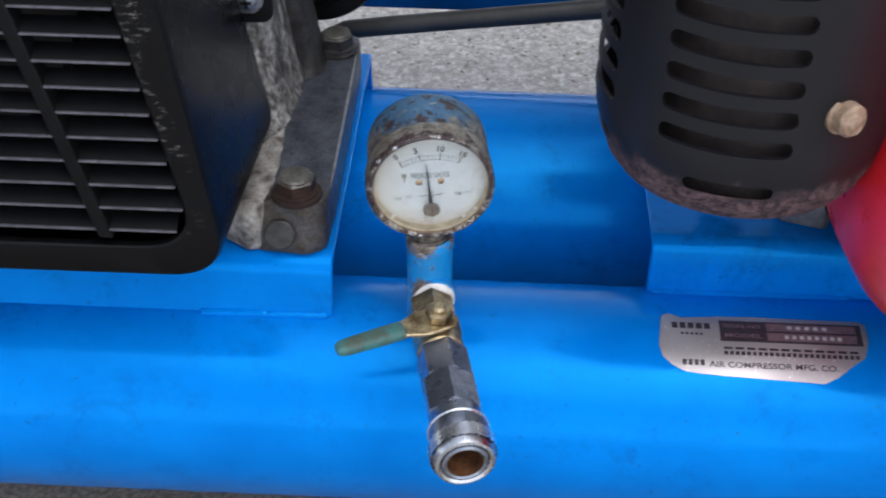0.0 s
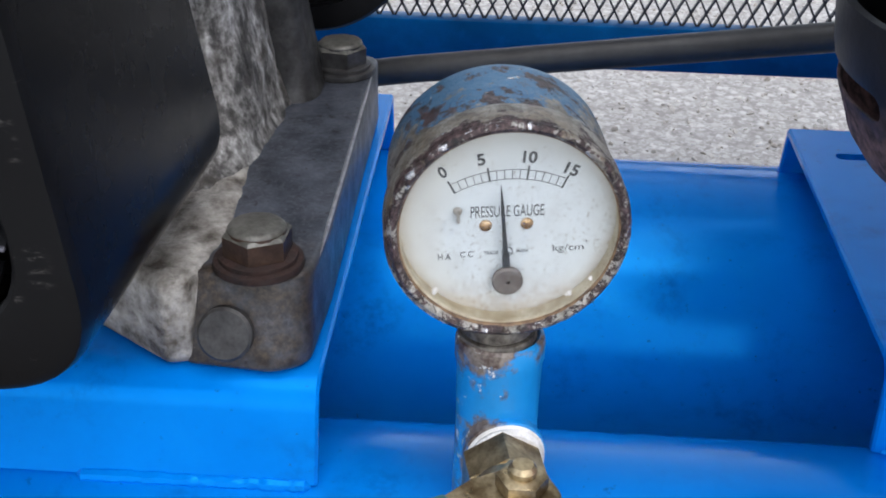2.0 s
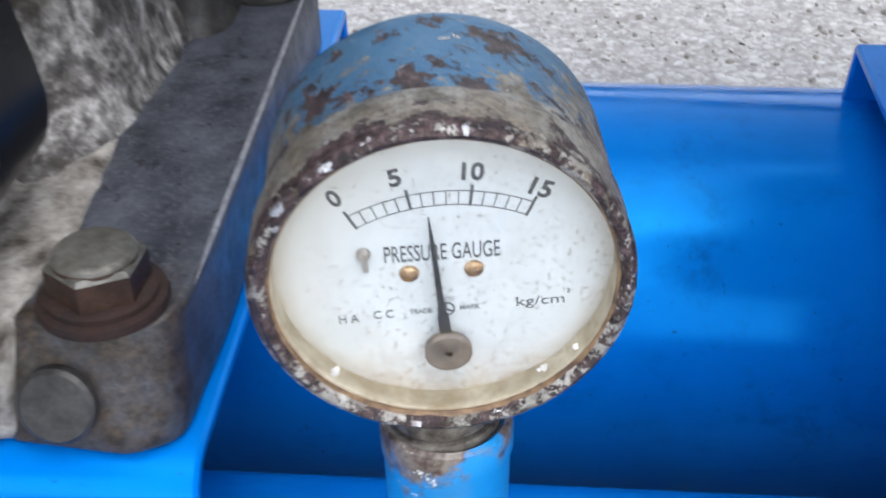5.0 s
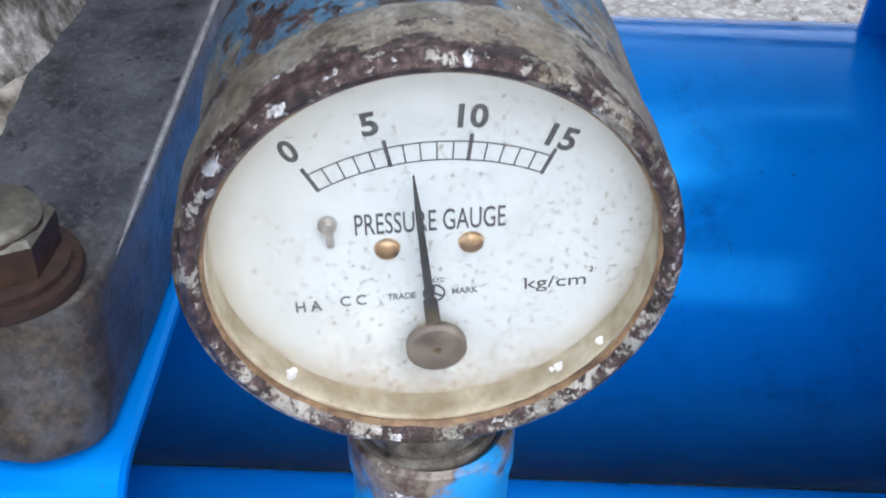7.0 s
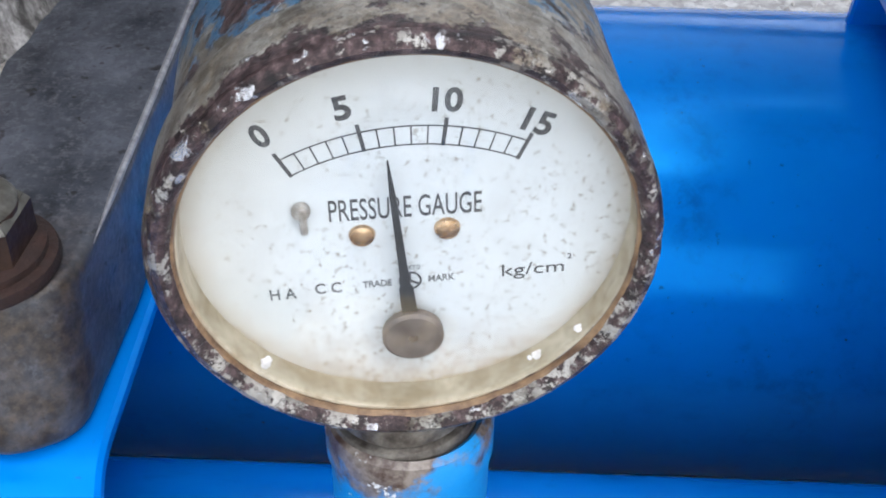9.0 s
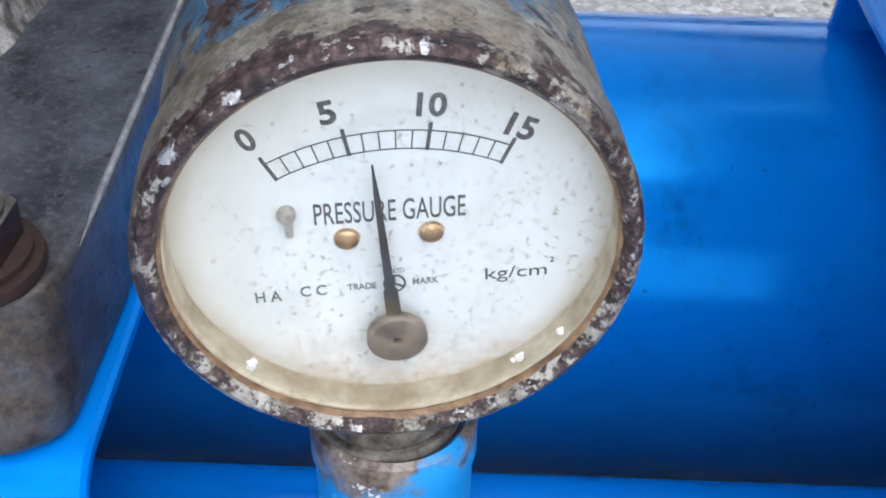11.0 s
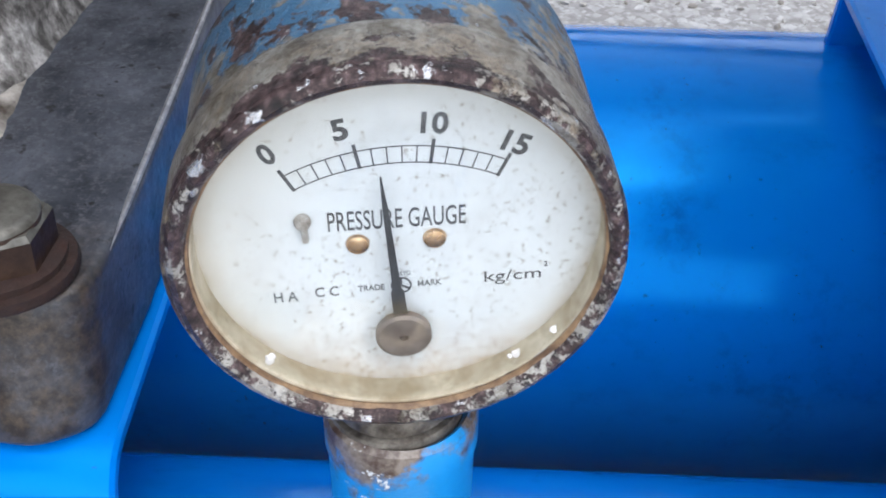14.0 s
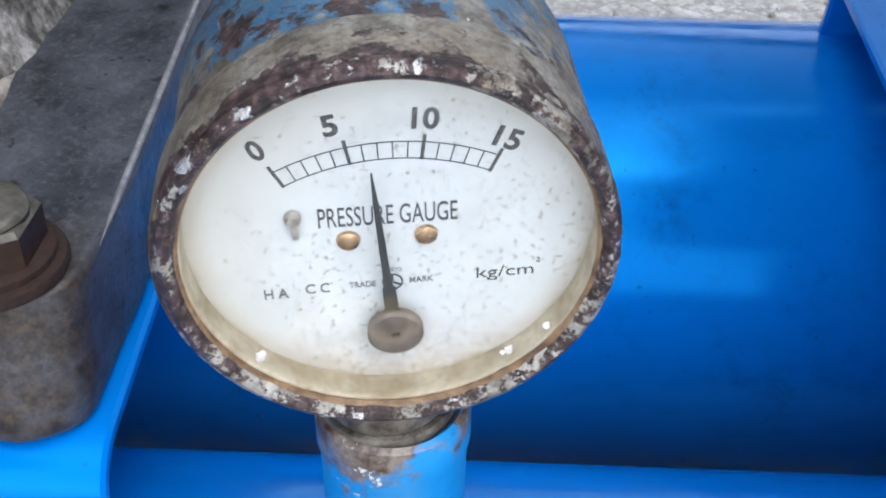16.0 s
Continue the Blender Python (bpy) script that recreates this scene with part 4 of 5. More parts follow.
# ------------------------------------------------------------------ pump foot
foot = thing("pump_pedestal", PUMP, "dirty grey cast alloy pedestal of the pump, bolted to the plate", "machine pedestal")
flange = rounded([(-0.113, 0.060), (-0.107, 0.0375), (-0.078, 0.0345), (-0.0670, 0.0400), (-0.0655, 0.075), (-0.0668, 0.2325), (-0.100, 0.238), (-0.118, 0.200)], [0.008, 0.005, 0.012, 0.012, 0.01, 0.008, 0.01, 0.02], 6)
fl = prism(flange, 0.2138, 0.2445, None, 0.0024, 3)
for v in fl.verts:
    if v.co.y < 0.05 and v.co.z > 0.235:
        v.co.y += 0.0075
bmesh.ops.subdivide_edges(fl, edges=[e for e in fl.edges if e.calc_length() > 0.02], cuts=3)
part("flange", fl, CAST, foot)
nk = loft([(-0.122, 0.165, 0.236, 0.0245, 0.078, 0.7), (-0.1215, 0.166, 0.2450, 0.0235, 0.070, 0.75), (-0.1215, 0.166, 0.2495, 0.0210, 0.060, 0.7), (-0.1225, 0.168, 0.2600, 0.0200, 0.048, 0.65), (-0.1245, 0.170, 0.274, 0.0205, 0.042, 0.6), (-0.127, 0.172, 0.290, 0.0200, 0.039, 0.6), (-0.131, 0.173, 0.315, 0.0210, 0.038, 0.6), (-0.137, 0.174, 0.36, 0.024, 0.040, 0.6), (-0.142, 0.174, 0.47, 0.030, 0.044, 0.6)], None, 48)
bmesh.ops.subdivide_edges(nk, edges=nk.edges[:], cuts=2, use_grid_fill=True)
for v in nk.verts:
    q = Vector((v.co.x * 1.6, v.co.y, v.co.z * 0.5))
    v.co += Vector((v.co.x + 0.108, (v.co.y - 0.17) * 0.5, 0)).normalized() * (0.0034 * noise.noise(q * 70) + 0.0016 * noise.noise(v.co * 210))
part("neck", nk, mat_neck(), foot, "rough stained casting")
wb = loft([(-0.106, 0.194, 0.236, 0.0215, 0.022, 0.6), (-0.1055, 0.194, 0.2455, 0.0195, 0.018, 0.55), (-0.106, 0.194, 0.252, 0.0178, 0.0155, 0.5), (-0.107, 0.194, 0.262, 0.0180, 0.0150, 0.5), (-0.111, 0.194, 0.285, 0.0178, 0.0150, 0.5), (-0.118, 0.194, 0.33, 0.0180, 0.0150, 0.5), (-0.130, 0.194, 0.45, 0.020, 0.016, 0.5)], None, 40)
bmesh.ops.subdivide_edges(wb, edges=wb.edges[:], cuts=1, use_grid_fill=True)
for v in wb.verts:
    v.co.x += 0.0012 * noise.noise(Vector((v.co.x * 90, v.co.y * 90, v.co.z * 30))) + 0.0006 * noise.noise(v.co * 260)
part("web", wb, PLUG, foot, "dark oily rear web")
ng = prism(rounded([(-0.142, 0.056), (-0.112, 0.0355), (-0.1045, 0.0375), (-0.1000, 0.052), (-0.0975, 0.078), (-0.1000, 0.120), (-0.104, 0.190), (-0.142, 0.190)], [0.004, 0.005, 0.002, 0.006, 0.01, 0.01, 0.004, 0.004], 5), 0.2138, 0.2458, None, 0.0042, 3)
for ax, lo, hi in ((0, -0.142, -0.098), (1, 0.036, 0.190)):
    k = lo + 0.003
    while k < hi:
        no = Vector((1, 0, 0)) if ax == 0 else Vector((0, 1, 0))
        bmesh.ops.bisect_plane(ng, geom=ng.verts[:] + ng.edges[:] + ng.faces[:], plane_co=no * k, plane_no=no)
        k += 0.003
for v in ng.verts:
    if v.co.z > 0.22:
        v.co.z += 0.0016 * noise.noise(v.co * 130) + 0.0008 * noise.noise(v.co * 320)
part("front_lug", ng, LUG, foot, "rough mottled lug, coloured paler for the light on it")
part("plug", lathe([(0, -0.0012), (0.0080, -0.0012), (0.0090, -0.0004), (0.0090, 0.006), (0, 0.006)], 32, axes((-0.0930, 0.0365, 0.2275), (0.05, 1, -0.35))), PLUG, foot, "round cast boss")
part("worn_edge", sweep([(-0.0663, 0.060, 0.2436), (-0.0665, 0.075, 0.2440), (-0.0670, 0.140, 0.2440), (-0.0674, 0.185, 0.2440), (-0.0678, 0.226, 0.2437)], [0.0001, 0.0006, 0.0007, 0.0006, 0.0001], 8, None, 0.35), EDGE, foot, "bright worn edge")


def make_bolt(x, y, z, turn, side, ring, label):
    t = thing("hex_bolt", pose(x, y, z, 0, 0, turn), label, "bolt", "bolts of the pump foot")
    part("washer", lathe([(0, 0), (0.0142, 0), (0.0144, 0.0008), (0.0140, 0.0022), (0.0132, 0.0026), (0.0124, 0.0026), (0.0124, 0.0040), (0.0112, 0.0046), (0, 0.0046)], 40), ring, t, "spring washer")
    hb = lathe([(0, 0.0040), (0.0106, 0.0040), (0.0111, 0.0046), (0.0111, 0.0112), (0.0101, 0.0124), (0, 0.0124)], 6, Matrix.Rotation(0.45, 4, "Z"))
    bmesh.ops.bevel(hb, geom=[e for e in hb.edges if e.calc_face_angle(0) > 0.7 and abs(e.verts[0].co.z - e.verts[1].co.z) > 0.004], offset=0.0005, segments=1, affect="EDGES")
    lathe([(0.0093, 0.0118), (0.0092, 0.0127), (0.0085, 0.0136), (0.0070, 0.0141), (0, 0.0143)], 32, None, hb)
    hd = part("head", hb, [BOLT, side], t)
    # Upward faces take the pale bolt colour, all others the darker side colour.
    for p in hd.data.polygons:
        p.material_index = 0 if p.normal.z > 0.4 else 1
    return t


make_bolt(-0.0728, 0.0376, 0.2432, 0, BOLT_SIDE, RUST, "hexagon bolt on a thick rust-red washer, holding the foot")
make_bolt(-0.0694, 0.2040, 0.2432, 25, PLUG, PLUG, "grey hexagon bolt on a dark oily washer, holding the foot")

# ------------------------------------------------------------------ belt guard
guard = thing("belt_guard", BELT, "scuffed black belt guard with horizontal louvres beside the gauge", "guard")
GY0, GY1 = -0.054, 0.044
GO = [(-0.44, 0.2735), (-0.0870, 0.2765), (-0.1150, 0.52), (-0.44, 0.52)]
GI = [(-0.415, 0.2920), (-0.0995, 0.2935), (-0.1345, 0.50), (-0.415, 0.50)]
outl = rounded(GO, [0.03, 0.024, 0.03, 0.03], 10)
back = [(x + 0.0045 - 0.06 * (z - 0.30) if x > -0.2 else x, z) for x, z in outl]
inl = rounded(GI, [0.02, 0.022, 0.02, 0.02], 10)
LONG = [k for k in range(len(outl)) if (Vector(outl[k]) - Vector(outl[k - 1])).length > 0.05]


def densify(poly):
    """Extra points on the long straight sides."""
    out = []
    for k, p in enumerate(poly):
        if k in LONG:
            a, b = Vector(poly[k - 1]), Vector(p)
            out += [tuple(a.lerp(b, j / 12)) for j in range(1, 12)]
        out.append(p)
    return out


outl, back, inl = densify(outl), densify(back), densify(inl)
YZ = Matrix(((1, 0, 0, 0), (0, 0, 1, 0), (0, 1, 0, 0), (0, 0, 0, 1)))
bm = bmesh.new()
n = len(outl)


def ring_at(poly, y):
    return [bm.verts.new((x, y, z)) for x, z in poly]


def shrink(poly, d):
    c = Vector((sum(p[0] for p in poly) / len(poly), sum(p[1] for p in poly) / len(poly)))
    return [tuple(Vector(p) + (c - Vector(p)).normalized() * d) for p in poly]


loops = [ring_at(inl, GY0 + 0.004), ring_at(inl, GY0 + 0.0008), ring_at(shrink(inl, -0.001), GY0), ring_at(shrink(outl, 0.004), GY0), ring_at(shrink(outl, 0.0012), GY0 + 0.0014), ring_at(outl, GY0 + 0.005), ring_at(back, GY1), ring_at(shrink(back, 0.003), GY1), ring_at(shrink(outl, 0.003), GY0 + 0.006), ring_at(shrink(inl, -0.002), GY0 + 0.004)]
for a, b in zip(loops, loops[1:] + loops[:1]):
    for k in range(n):
        bm.faces.new((a[k], a[(k + 1) % n], b[(k + 1) % n], b[k]))
part("shell", bm, mat_scuffed_black(), guard)
zs = 0.3022
while zs < 0.495:
    xr = -0.0995 - (zs - 0.2935) * (0.035 / 0.2065) - 0.001
    if zs < 0.312:
        xr -= 0.006
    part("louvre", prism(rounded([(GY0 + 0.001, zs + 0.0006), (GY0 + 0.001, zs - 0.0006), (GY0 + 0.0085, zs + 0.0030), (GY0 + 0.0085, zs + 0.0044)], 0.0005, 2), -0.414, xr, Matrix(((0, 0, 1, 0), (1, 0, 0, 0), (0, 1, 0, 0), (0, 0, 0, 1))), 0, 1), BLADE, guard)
    part("louvre_lip", box((xr - 0.414) / 2, GY0 + 0.0008, zs, xr + 0.414, 0.0012, 0.0011, 0.0003), LIP, guard, "thin louvre lip with its edge highlight painted in")
    zs += 0.01203
for x0, x1 in ((-0.138, -0.182), (-0.265, -0.275), (-0.36, -0.36)):
    part("rib", prism([(x0 - 0.003, 0.298), (x0 + 0.003, 0.298), (x1 + 0.003, 0.502), (x1 - 0.003, 0.502)], GY0 - 0.0003, GY0 + 0.0095, YZ, 0.0006, 1), BLADE, guard)
# Black sheet added for the dark inside of the guard; hides the blue behind.
part("dark_backing", prism([(-0.43, 0.2795), (-0.106, 0.2795), (-0.136, 0.51), (-0.43, 0.51)], GY1 - 0.010, GY1 - 0.007, YZ, 0.0006, 1), BLADE, guard)
part("fixing_tab", prism(rounded([(-0.104, 0.348), (-0.080, 0.348), (-0.080, 0.378), (-0.104, 0.378)], 0.007, 5), 0.0435, 0.0475, YZ, 0.0008, 2), BLACK, guard, "black fixing tab")
sh = lathe([(0, -0.0022), (0.0028, -0.0020), (0.0045, -0.0010), (0.0050, 0.0002), (0.0072, 0.0004), (0.0074, 0.0014)], 28, axes((-0.0915, 0.0420, 0.3608), (0, 1, 0)))
scr = part("screw", sh, STEEL, guard, "cross-head screw on a washer")
tools = box(-0.0915, 0.0404, 0.3608, 0.0052, 0.0026, 0.0011)
box(-0.0915, 0.0404, 0.3608, 0.0011, 0.0026, 0.0052, 0, tools)
part("cross_slot", tools, BLACK, scr)
fly = thing("flywheel", BELT, "dark flywheel behind the louvres of the guard", "flywheel")
part("rim", lathe([(0.075, 0.0), (0.112, 0.0), (0.115, 0.003), (0.115, 0.036), (0.112, 0.040), (0.075, 0.040)], 64, axes((-0.255, -0.020, 0.415), (0, 1, 0)), None, True), BLACK, fly)
part("web", lathe([(0, 0.012), (0.078, 0.012), (0.078, 0.024), (0, 0.024)], 48, axes((-0.255, -0.020, 0.415), (0, 1, 0))), BLACK, fly)
part("shaft", rod((-0.255, -0.01, 0.415), (-0.255, 0.12, 0.415), 0.012, 24), STEEL, fly)
# The housing is oversized out of view so that it shades the rear tank.
crank = thing("pump_crankcase", BELT, "dirty cast pump crankcase above the foot, widened out of view to shade the rear tank", "pump body")
part("housing", loft([(-0.20, 0.13, 0.40, 0.08, 0.07, 0.6), (-0.185, 0.175, 0.43, 0.140, 0.118, 0.5), (-0.185, 0.175, 0.57, 0.140, 0.118, 0.5), (-0.185, 0.175, 0.58, 0.125, 0.105, 0.5)], None, 48), PLUG, crank)

fan = thing("fan_wheel", FAN, "black fan wheel behind the pump pedestal", "fan wheel")
part("rim", lathe([(0.038, 0.0), (0.049, 0.0), (0.0505, 0.002), (0.0505, 0.022), (0.049, 0.024), (0.038, 0.024)], 80, axes((-0.100, 0.240, 0.303), (0, 1, 0)), None, True), BLACK, fan)
part("disc", lathe([(0, 0.006), (0.039, 0.006), (0.039, 0.016), (0, 0.016)], 64, axes((-0.100, 0.240, 0.303), (0, 1, 0))), BLACK, fan)
part("shaft", rod((-0.100, 0.205, 0.303), (-0.100, 0.250, 0.303), 0.010, 24), STEEL, fan)

# ------------------------------------------------------------------ muffler and its guard
muf = thing("muffler_guard", HEAT, "black slotted heat guard with a rusted lower rim", "heat guard")
MX, MY, RX, RY = 0.1380, 0.0080, 0.0655, 0.0560


def oval(z, k=1.0, inset=0.0, segs=96):
    return [(MX + (RX * k - inset) * math.cos(2 * math.pi * j / segs), MY + (RY * k - inset) * math.sin(2 * math.pi * j / segs), z) for j in range(segs)]


bm = bmesh.new()
levels = [(0.3100, 0.60, 0.0), (0.3106, 0.72, 0.0), (0.3135, 0.82, 0.0), (0.3195, 0.895, 0.0), (0.3285, 0.95, 0.0), (0.3380, 0.985, 0.0), (0.3460, 1.0, 0.0), (0.47, 1.0, 0.0), (0.47, 1.0, 0.0022), (0.3420, 1.0, 0.0022), (0.3360, 0.993, 0.0022), (0.3270, 0.97, 0.0022), (0.3184, 0.925, 0.0022), (0.3126, 0.86, 0.0022), (0.3098, 0.76, 0.0022), (0.3090, 0.62, 0.0022)]
rings = [[bm.verts.new(p) for p in oval(*lv)] for lv in levels]
for a, b in zip(rings, rings[1:] + rings[:1]):
    for k in range(96):
        bm.faces.new((a[k], a[(k + 1) % 96], b[(k + 1) % 96], b[k]))
mshell = part("shell", bm, mat_heat_black(), muf, "", 50)
tools = bmesh.new()


def slot(ang, half, z, h, bm):
    d = Vector((math.cos(ang), math.sin(ang), 0))
    side = Vector((-d.y, d.x, 0))
    m = Matrix((side, Vector((0, 0, 1)), d)).transposed().to_4x4()
    m.translation = Vector((MX, MY, z))
    prism(rounded([(-half, -h / 2), (half, -h / 2), (half, h / 2), (-half, h / 2)], h * 0.48, 4), 0.035, 0.085, m, 0, 1, bm)


for k in range(7):
    z = 0.3535 + 0.0137 * k
    slot(radians(251), 0.0268, z, 0.0078, tools)
    slot(radians(178), 0.0250, z + 0.002, 0.0095, tools)
    slot(radians(118), 0.0255, z + 0.002, 0.0095, tools)
slot(radians(256), 0.0185, 0.3312, 0.0074, tools)
slot(radians(180), 0.0185, 0.3325, 0.0062, tools)
cut(mshell, tools)
mbody = thing("muffler", HEAT, "sooty brown muffler drum inside the slotted guard", "muffler")
part("drum", loft([(MX + 0.010, MY - 0.004, 0.305, 0.030, 0.026, 1), (MX + 0.006, MY - 0.002, 0.316, 0.050, 0.043, 1), (MX + 0.006, MY - 0.002, 0.47, 0.050, 0.043, 1), (MX + 0.010, MY - 0.004, 0.478, 0.032, 0.028, 1)], None, 48), MUFFLER, mbody)
part("outlet", rod((MX, MY + 0.03, 0.30), (MX + 0.02, MY + 0.07, 0.25), 0.012, 24), MUFFLER, mbody)
gb = lathe([(0, 0.008), (0.0030, 0.008), (0.0034, 0.0072), (0.0055, 0.0072), (0.0066, 0.006), (0.0066, 0.001), (0.0080, 0.0008), (0.0080, -0.003), (0, -0.003)], 24, axes((0.1655, -0.0420, 0.3675), (0.45, -0.88, 0.1)))
for v in gb.verts:
    v.co += Vector((1, -1, 1)) * 0.0005 * noise.noise(v.co * 300)
part("bolt", gb, TAN, muf, "corroded tan bolt")

# ------------------------------------------------------------------ engine parts
eng = thing("engine_cowl", RED_SIDE, "glossy red engine cowl beside the heat guard", "engine cowl")
ck = loft([(0.300, 0.02, 0.225, 0.060, 0.060, 0.9), (0.300, 0.02, 0.235, 0.080, 0.080, 0.9), (0.300, 0.02, 0.26, 0.0945, 0.094, 0.9), (0.300, 0.02, 0.30, 0.100, 0.100, 0.9), (0.300, 0.02, 0.35, 0.095, 0.100, 0.9), (0.305, 0.02, 0.40, 0.080, 0.09, 0.9), (0.31, 0.02, 0.43, 0.05, 0.06, 0.9)], None, 56)
part("shell", ck, RED, eng)
# Unseen mass, added and widened overhead to keep skylight off the rear tank.
part("unseen_shade_block", loft([(0.320, 0.125, 0.2195, 0.085, 0.075, 0.5), (0.320, 0.125, 0.30, 0.095, 0.085, 0.45), (0.315, 0.120, 0.42, 0.100, 0.095, 0.45), (0.270, 0.150, 0.45, 0.145, 0.118, 0.45), (0.270, 0.150, 0.58, 0.135, 0.108, 0.5)], None, 48), PLUG, eng, "unseen dark mass in the engine's place, added to shade the rear tank")
part("base_flange", box(0.300, 0.055, 0.2235, 0.12, 0.13, 0.0145, 0.002), CAST, eng)
brk = thing("engine_bracket", ALLOY_SIDE, "grey alloy engine bracket on the blue plate", "bracket")
part("plate", prism(rounded([(0.196, 0.084), (0.222, 0.076), (0.232, 0.115), (0.204, 0.125)], 0.004, 3), 0.2117, 0.2400, None, 0.002, 2), ALLOY, brk)
part("hose_end", rod((0.222, 0.080, 0.226), (0.238, 0.064, 0.234), 0.006, 20, 0.001), RUST, brk)

# ------------------------------------------------------------------ handle bar, rail and mesh behind
bar = thing("carry_handle", Matrix(), "dark grey painted steel handle bar behind the rear tank", "handle bar")
part("grip", sweep([(-0.098, 0.275, 0.150), (-0.098, 0.303, 0.175), (-0.093, 0.316, 0.190), (-0.078, 0.3195, 0.1965), (-0.05, 0.320, 0.2006), (0.02, 0.320, 0.2093), (0.08, 0.320, 0.2168), (0.15, 0.320, 0.2255), (0.30, 0.320, 0.2441), (0.325, 0.317, 0.241), (0.335, 0.300, 0.205), (0.335, 0.275, 0.155)], [0.0072, 0.0072, 0.0072, 0.0072, 0.0072, 0.0074, 0.0076, 0.0078, 0.0080, 0.0080, 0.0078, 0.0074], 20), DARK, bar)
for p, d in (((-0.098, 0.2880, 0.1615), (0, 0.028, 0.025)), ((0.335, 0.2860, 0.1770), (0, 0.025, 0.050))):
    part("weld_collar", lathe([(0.004, -0.004), (0.0105, -0.003), (0.0100, 0.001), (0.004, 0.004)], 24, axes(p, d)), BLUE, bar, "blue welded collar")
rail = thing("mesh_panel", Matrix(), "standing panel of dark expanded mesh in a dusty blue frame", "mesh panel")
part("bottom_rail", box(0.1, 0.410, 0.1865, 1.5, 0.014, 0.027, 0.002), BLUE_DULL, rail)
part("top_rail", box(0.1, 0.410, 0.72, 1.5, 0.014, 0.030, 0.002), BLUE_DULL, rail)
for x in (-0.65, 0.85):
    part("post", box(x, 0.410, 0.37, 0.03, 0.018, 0.74, 0.002), BLUE_DULL, rail)
verts, faces = [], []
DW, DH = 0.0088, 0.0086
x0, x1, z0, z1 = -0.63, 0.83, 0.199, 0.705
ncol, nrow = int((x1 - x0) / DW), int((z1 - z0) / DH)
for i in range(ncol):
    for j in range(nrow):
        for s in (-1, 1):
            a = (x0 + i * DW + (DW / 2 if j % 2 else 0), z0 + j * DH)
            b = (a[0] + s * DW / 2, a[1] + DH)
            o = len(verts)
            w = 0.0006
            for px, pz in (a, b):
                verts += [(px - w, 0.4085, pz), (px + w, 0.4085, pz), (px + w, 0.4115, pz), (px - w, 0.4115, pz)]
            for k in range(4):
                faces.append((o + k, o + (k + 1) % 4, o + 4 + (k + 1) % 4, o + 4 + k))
me = bpy.data.meshes.new("mesh_infill")
me.from_pydata(verts, [], faces)
me.materials.append(MESH)
strands = new("mesh_infill", me)
strands.parent = rail
tagged(strands, "dark diamond mesh strands", kind="stuff")

# ------------------------------------------------------------------ name plate on the front tank
plate = thing("name_plate", Matrix(), "torn silver maker's label on the blue tank", "label")


def on_tank(p, lift=0.0):
    """x along the tank, y as arc length down the front from the top."""
    a = (p.y * 1.06 - 0.0035) / TR
    r = TR + 0.0003 + lift + p.z
    return Vector((0.1362 + (p.x - 0.1275) * 1.024, FRONT_Y + math.sin(a) * r, TZ + math.cos(a) * r))


def plate_outline():
    edge = [(0.1275, 0.002), (0.1262, -0.004), (0.1245, -0.018), (0.1262, -0.0245), (0.131, -0.029), (0.138, -0.0325), (0.146, -0.0335), (0.165, -0.0345), (0.19, -0.0355), (0.2135, -0.0365), (0.221, -0.033), (0.2285, -0.027), (0.2365, -0.0215), (0.2395, -0.012), (0.2398, 0.0), (0.236, 0.0025), (0.21, 0.0025), (0.18, 0.003), (0.16, 0.0025), (0.138, 0.0005), (0.1315, 0.0035)]
    return edge


def flat_patch(pts, lift, name, material, label="", steps=24):
    """A thin piece laid on the tank's curve."""
    b = prism(pts, 0.0, 0.00012)
    ys = [p[1] for p in pts]
    for k in range(1, steps):
        yy = min(ys) + (max(ys) - min(ys)) * k / steps
        bmesh.ops.bisect_plane(b, geom=b.verts[:] + b.edges[:] + b.faces[:], plane_co=(0, yy, 0), plane_no=(0, 1, 0))
    for v in b.verts:
        v.co = on_tank(v.co, lift)
    return part(name, b, material, plate, label)


flat_patch(plate_outline(), 0.0, "sheet", LABEL)


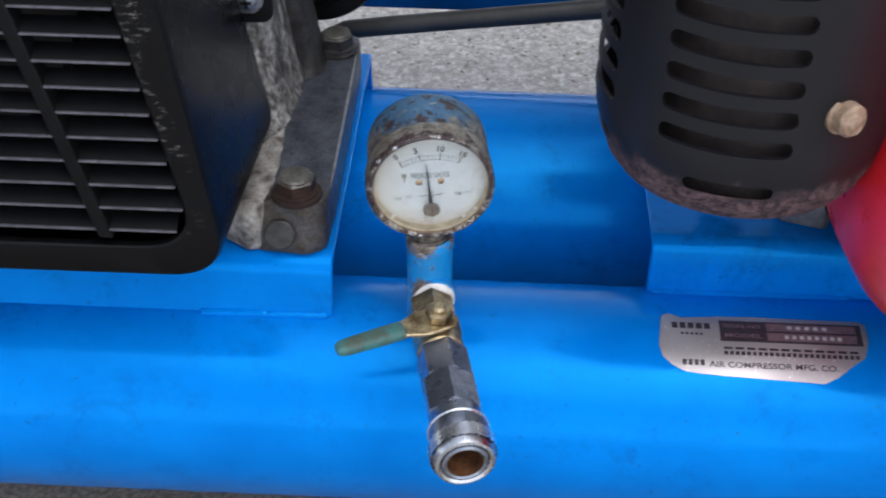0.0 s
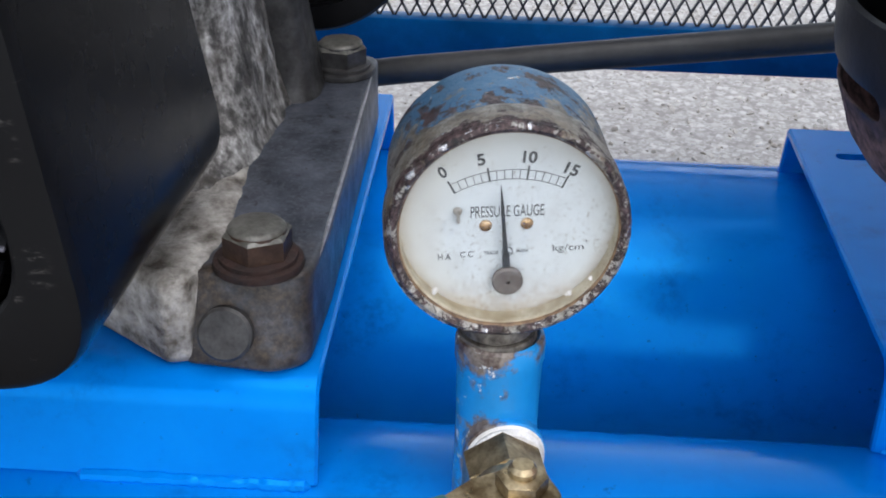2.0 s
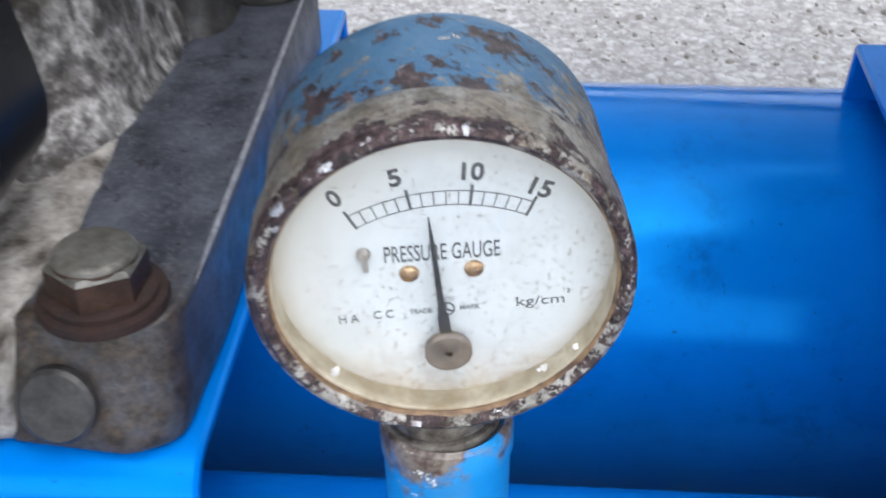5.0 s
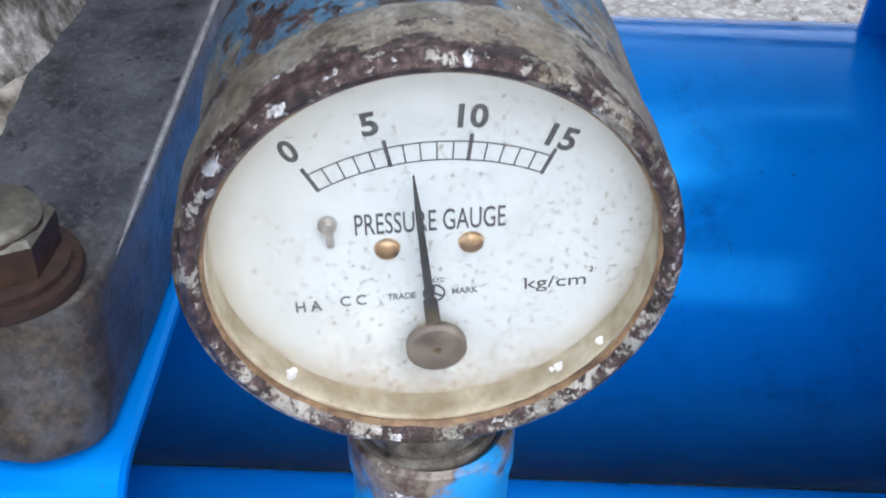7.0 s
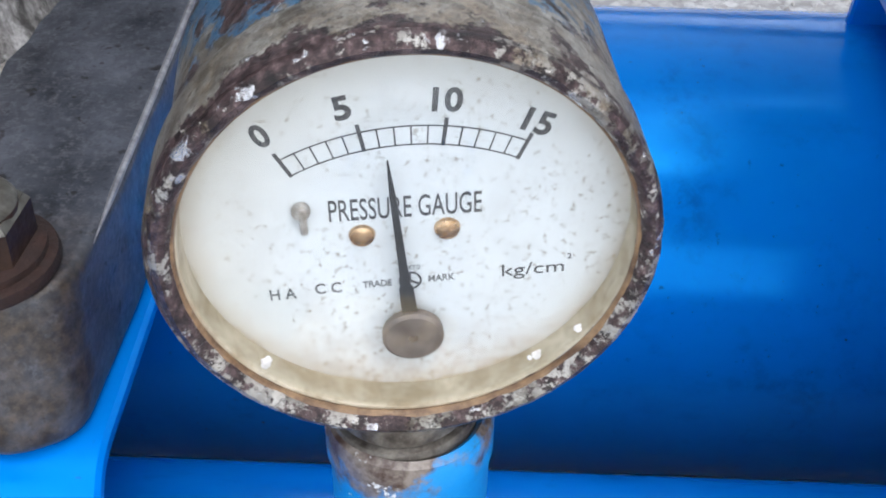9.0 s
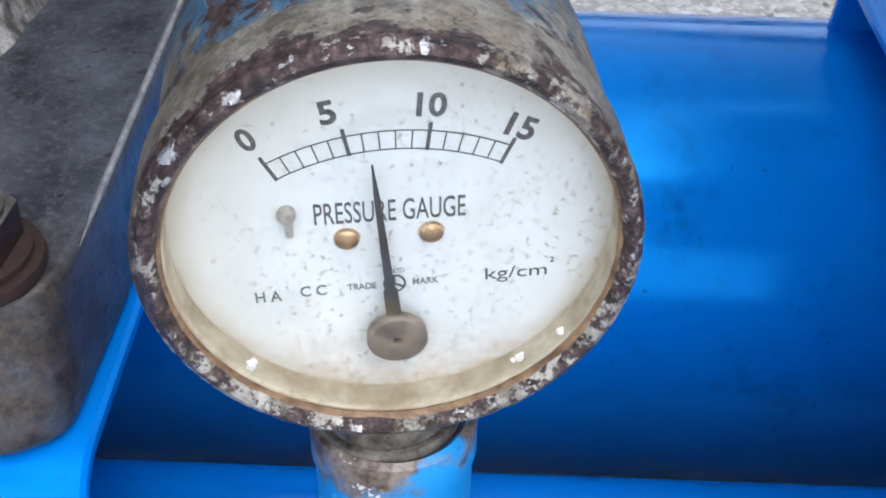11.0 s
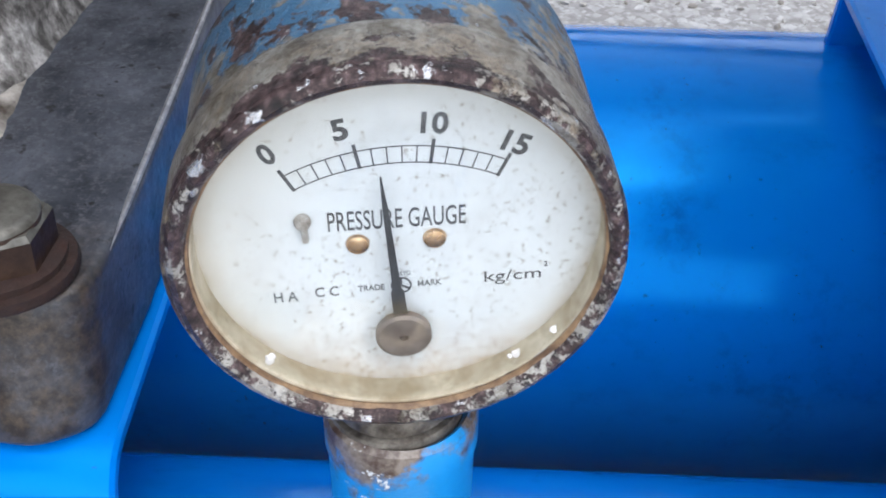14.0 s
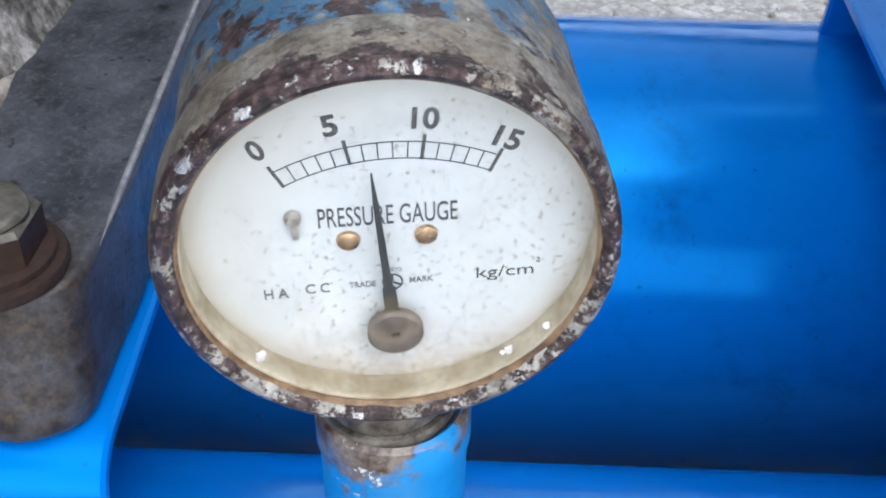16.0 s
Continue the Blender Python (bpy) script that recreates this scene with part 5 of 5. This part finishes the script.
def bars(x0, x1, y, h, nb, material, lift, gap=0.35):
    w = (x1 - x0) / nb
    for k in range(nb):
        flat_patch([(x0 + k * w, y - h / 2), (x0 + k * w + w * (1 - gap), y - h / 2), (x0 + k * w + w * (1 - gap), y + h / 2), (x0 + k * w, y + h / 2)], lift, "mark", material, "", 2)


def rect(x0, x1, y0, y1):
    return [(x0, y0), (x1, y0), (x1, y1), (x0, y1)]


flat_patch(rect(0.1585, 0.2365, -0.0145, -0.0005), 0.00012, "panel", LABEL_DARK, "dark printed panel")
flat_patch(rect(0.1845, 0.2335, -0.0068, -0.0018), 0.00024, "panel", LABEL_MAUVE, "mauve number field")
flat_patch(rect(0.1845, 0.2335, -0.0132, -0.0082), 0.00024, "panel", LABEL_MAUVE, "mauve number field")
bars(0.196, 0.220, -0.0043, 0.0022, 5, LABEL_WHITE, 0.00036, 0.5)
bars(0.194, 0.227, -0.0107, 0.0022, 8, LABEL_WHITE, 0.00036, 0.5)
bars(0.1322, 0.1545, -0.0050, 0.0040, 5, LABEL_DARK, 0.00012, 0.25)
bars(0.137, 0.150, -0.0105, 0.0014, 5, LABEL_DARK, 0.00012, 0.4)
bars(0.160, 0.2345, -0.0186, 0.0014, 12, LABEL_DARK, 0.00012, 0.24)
bars(0.160, 0.2345, -0.0214, 0.0022, 24, LABEL_DARK, 0.00012, 0.34)


def plate_words(txt, x, y, w, size, material):
    b = letters(txt, size, None, Matrix.Translation((x, y, 0)), 0.00003, None, None)
    xs = [v.co.x for v in b.verts]
    k = w / (max(xs) - min(xs))
    for v in b.verts:
        v.co = on_tank(Vector((x + (v.co.x - x) * k, v.co.y, v.co.z)), 0.00028)
    part("lettering", b, material, plate)


plate_words("SERIAL NO.", 0.1712, -0.0043, 0.0215, 0.0034, LABEL_MAUVE)
plate_words("MODEL", 0.1712, -0.0107, 0.0205, 0.0034, LABEL_MAUVE)
plate_words("AIR COMPRESSOR MFG. CO.", 0.1865, -0.0283, 0.0700, 0.0044, LABEL_DARK)
bars(0.1370, 0.1500, -0.0275, 0.0032, 4, LABEL_DARK, 0.00012, 0.3)
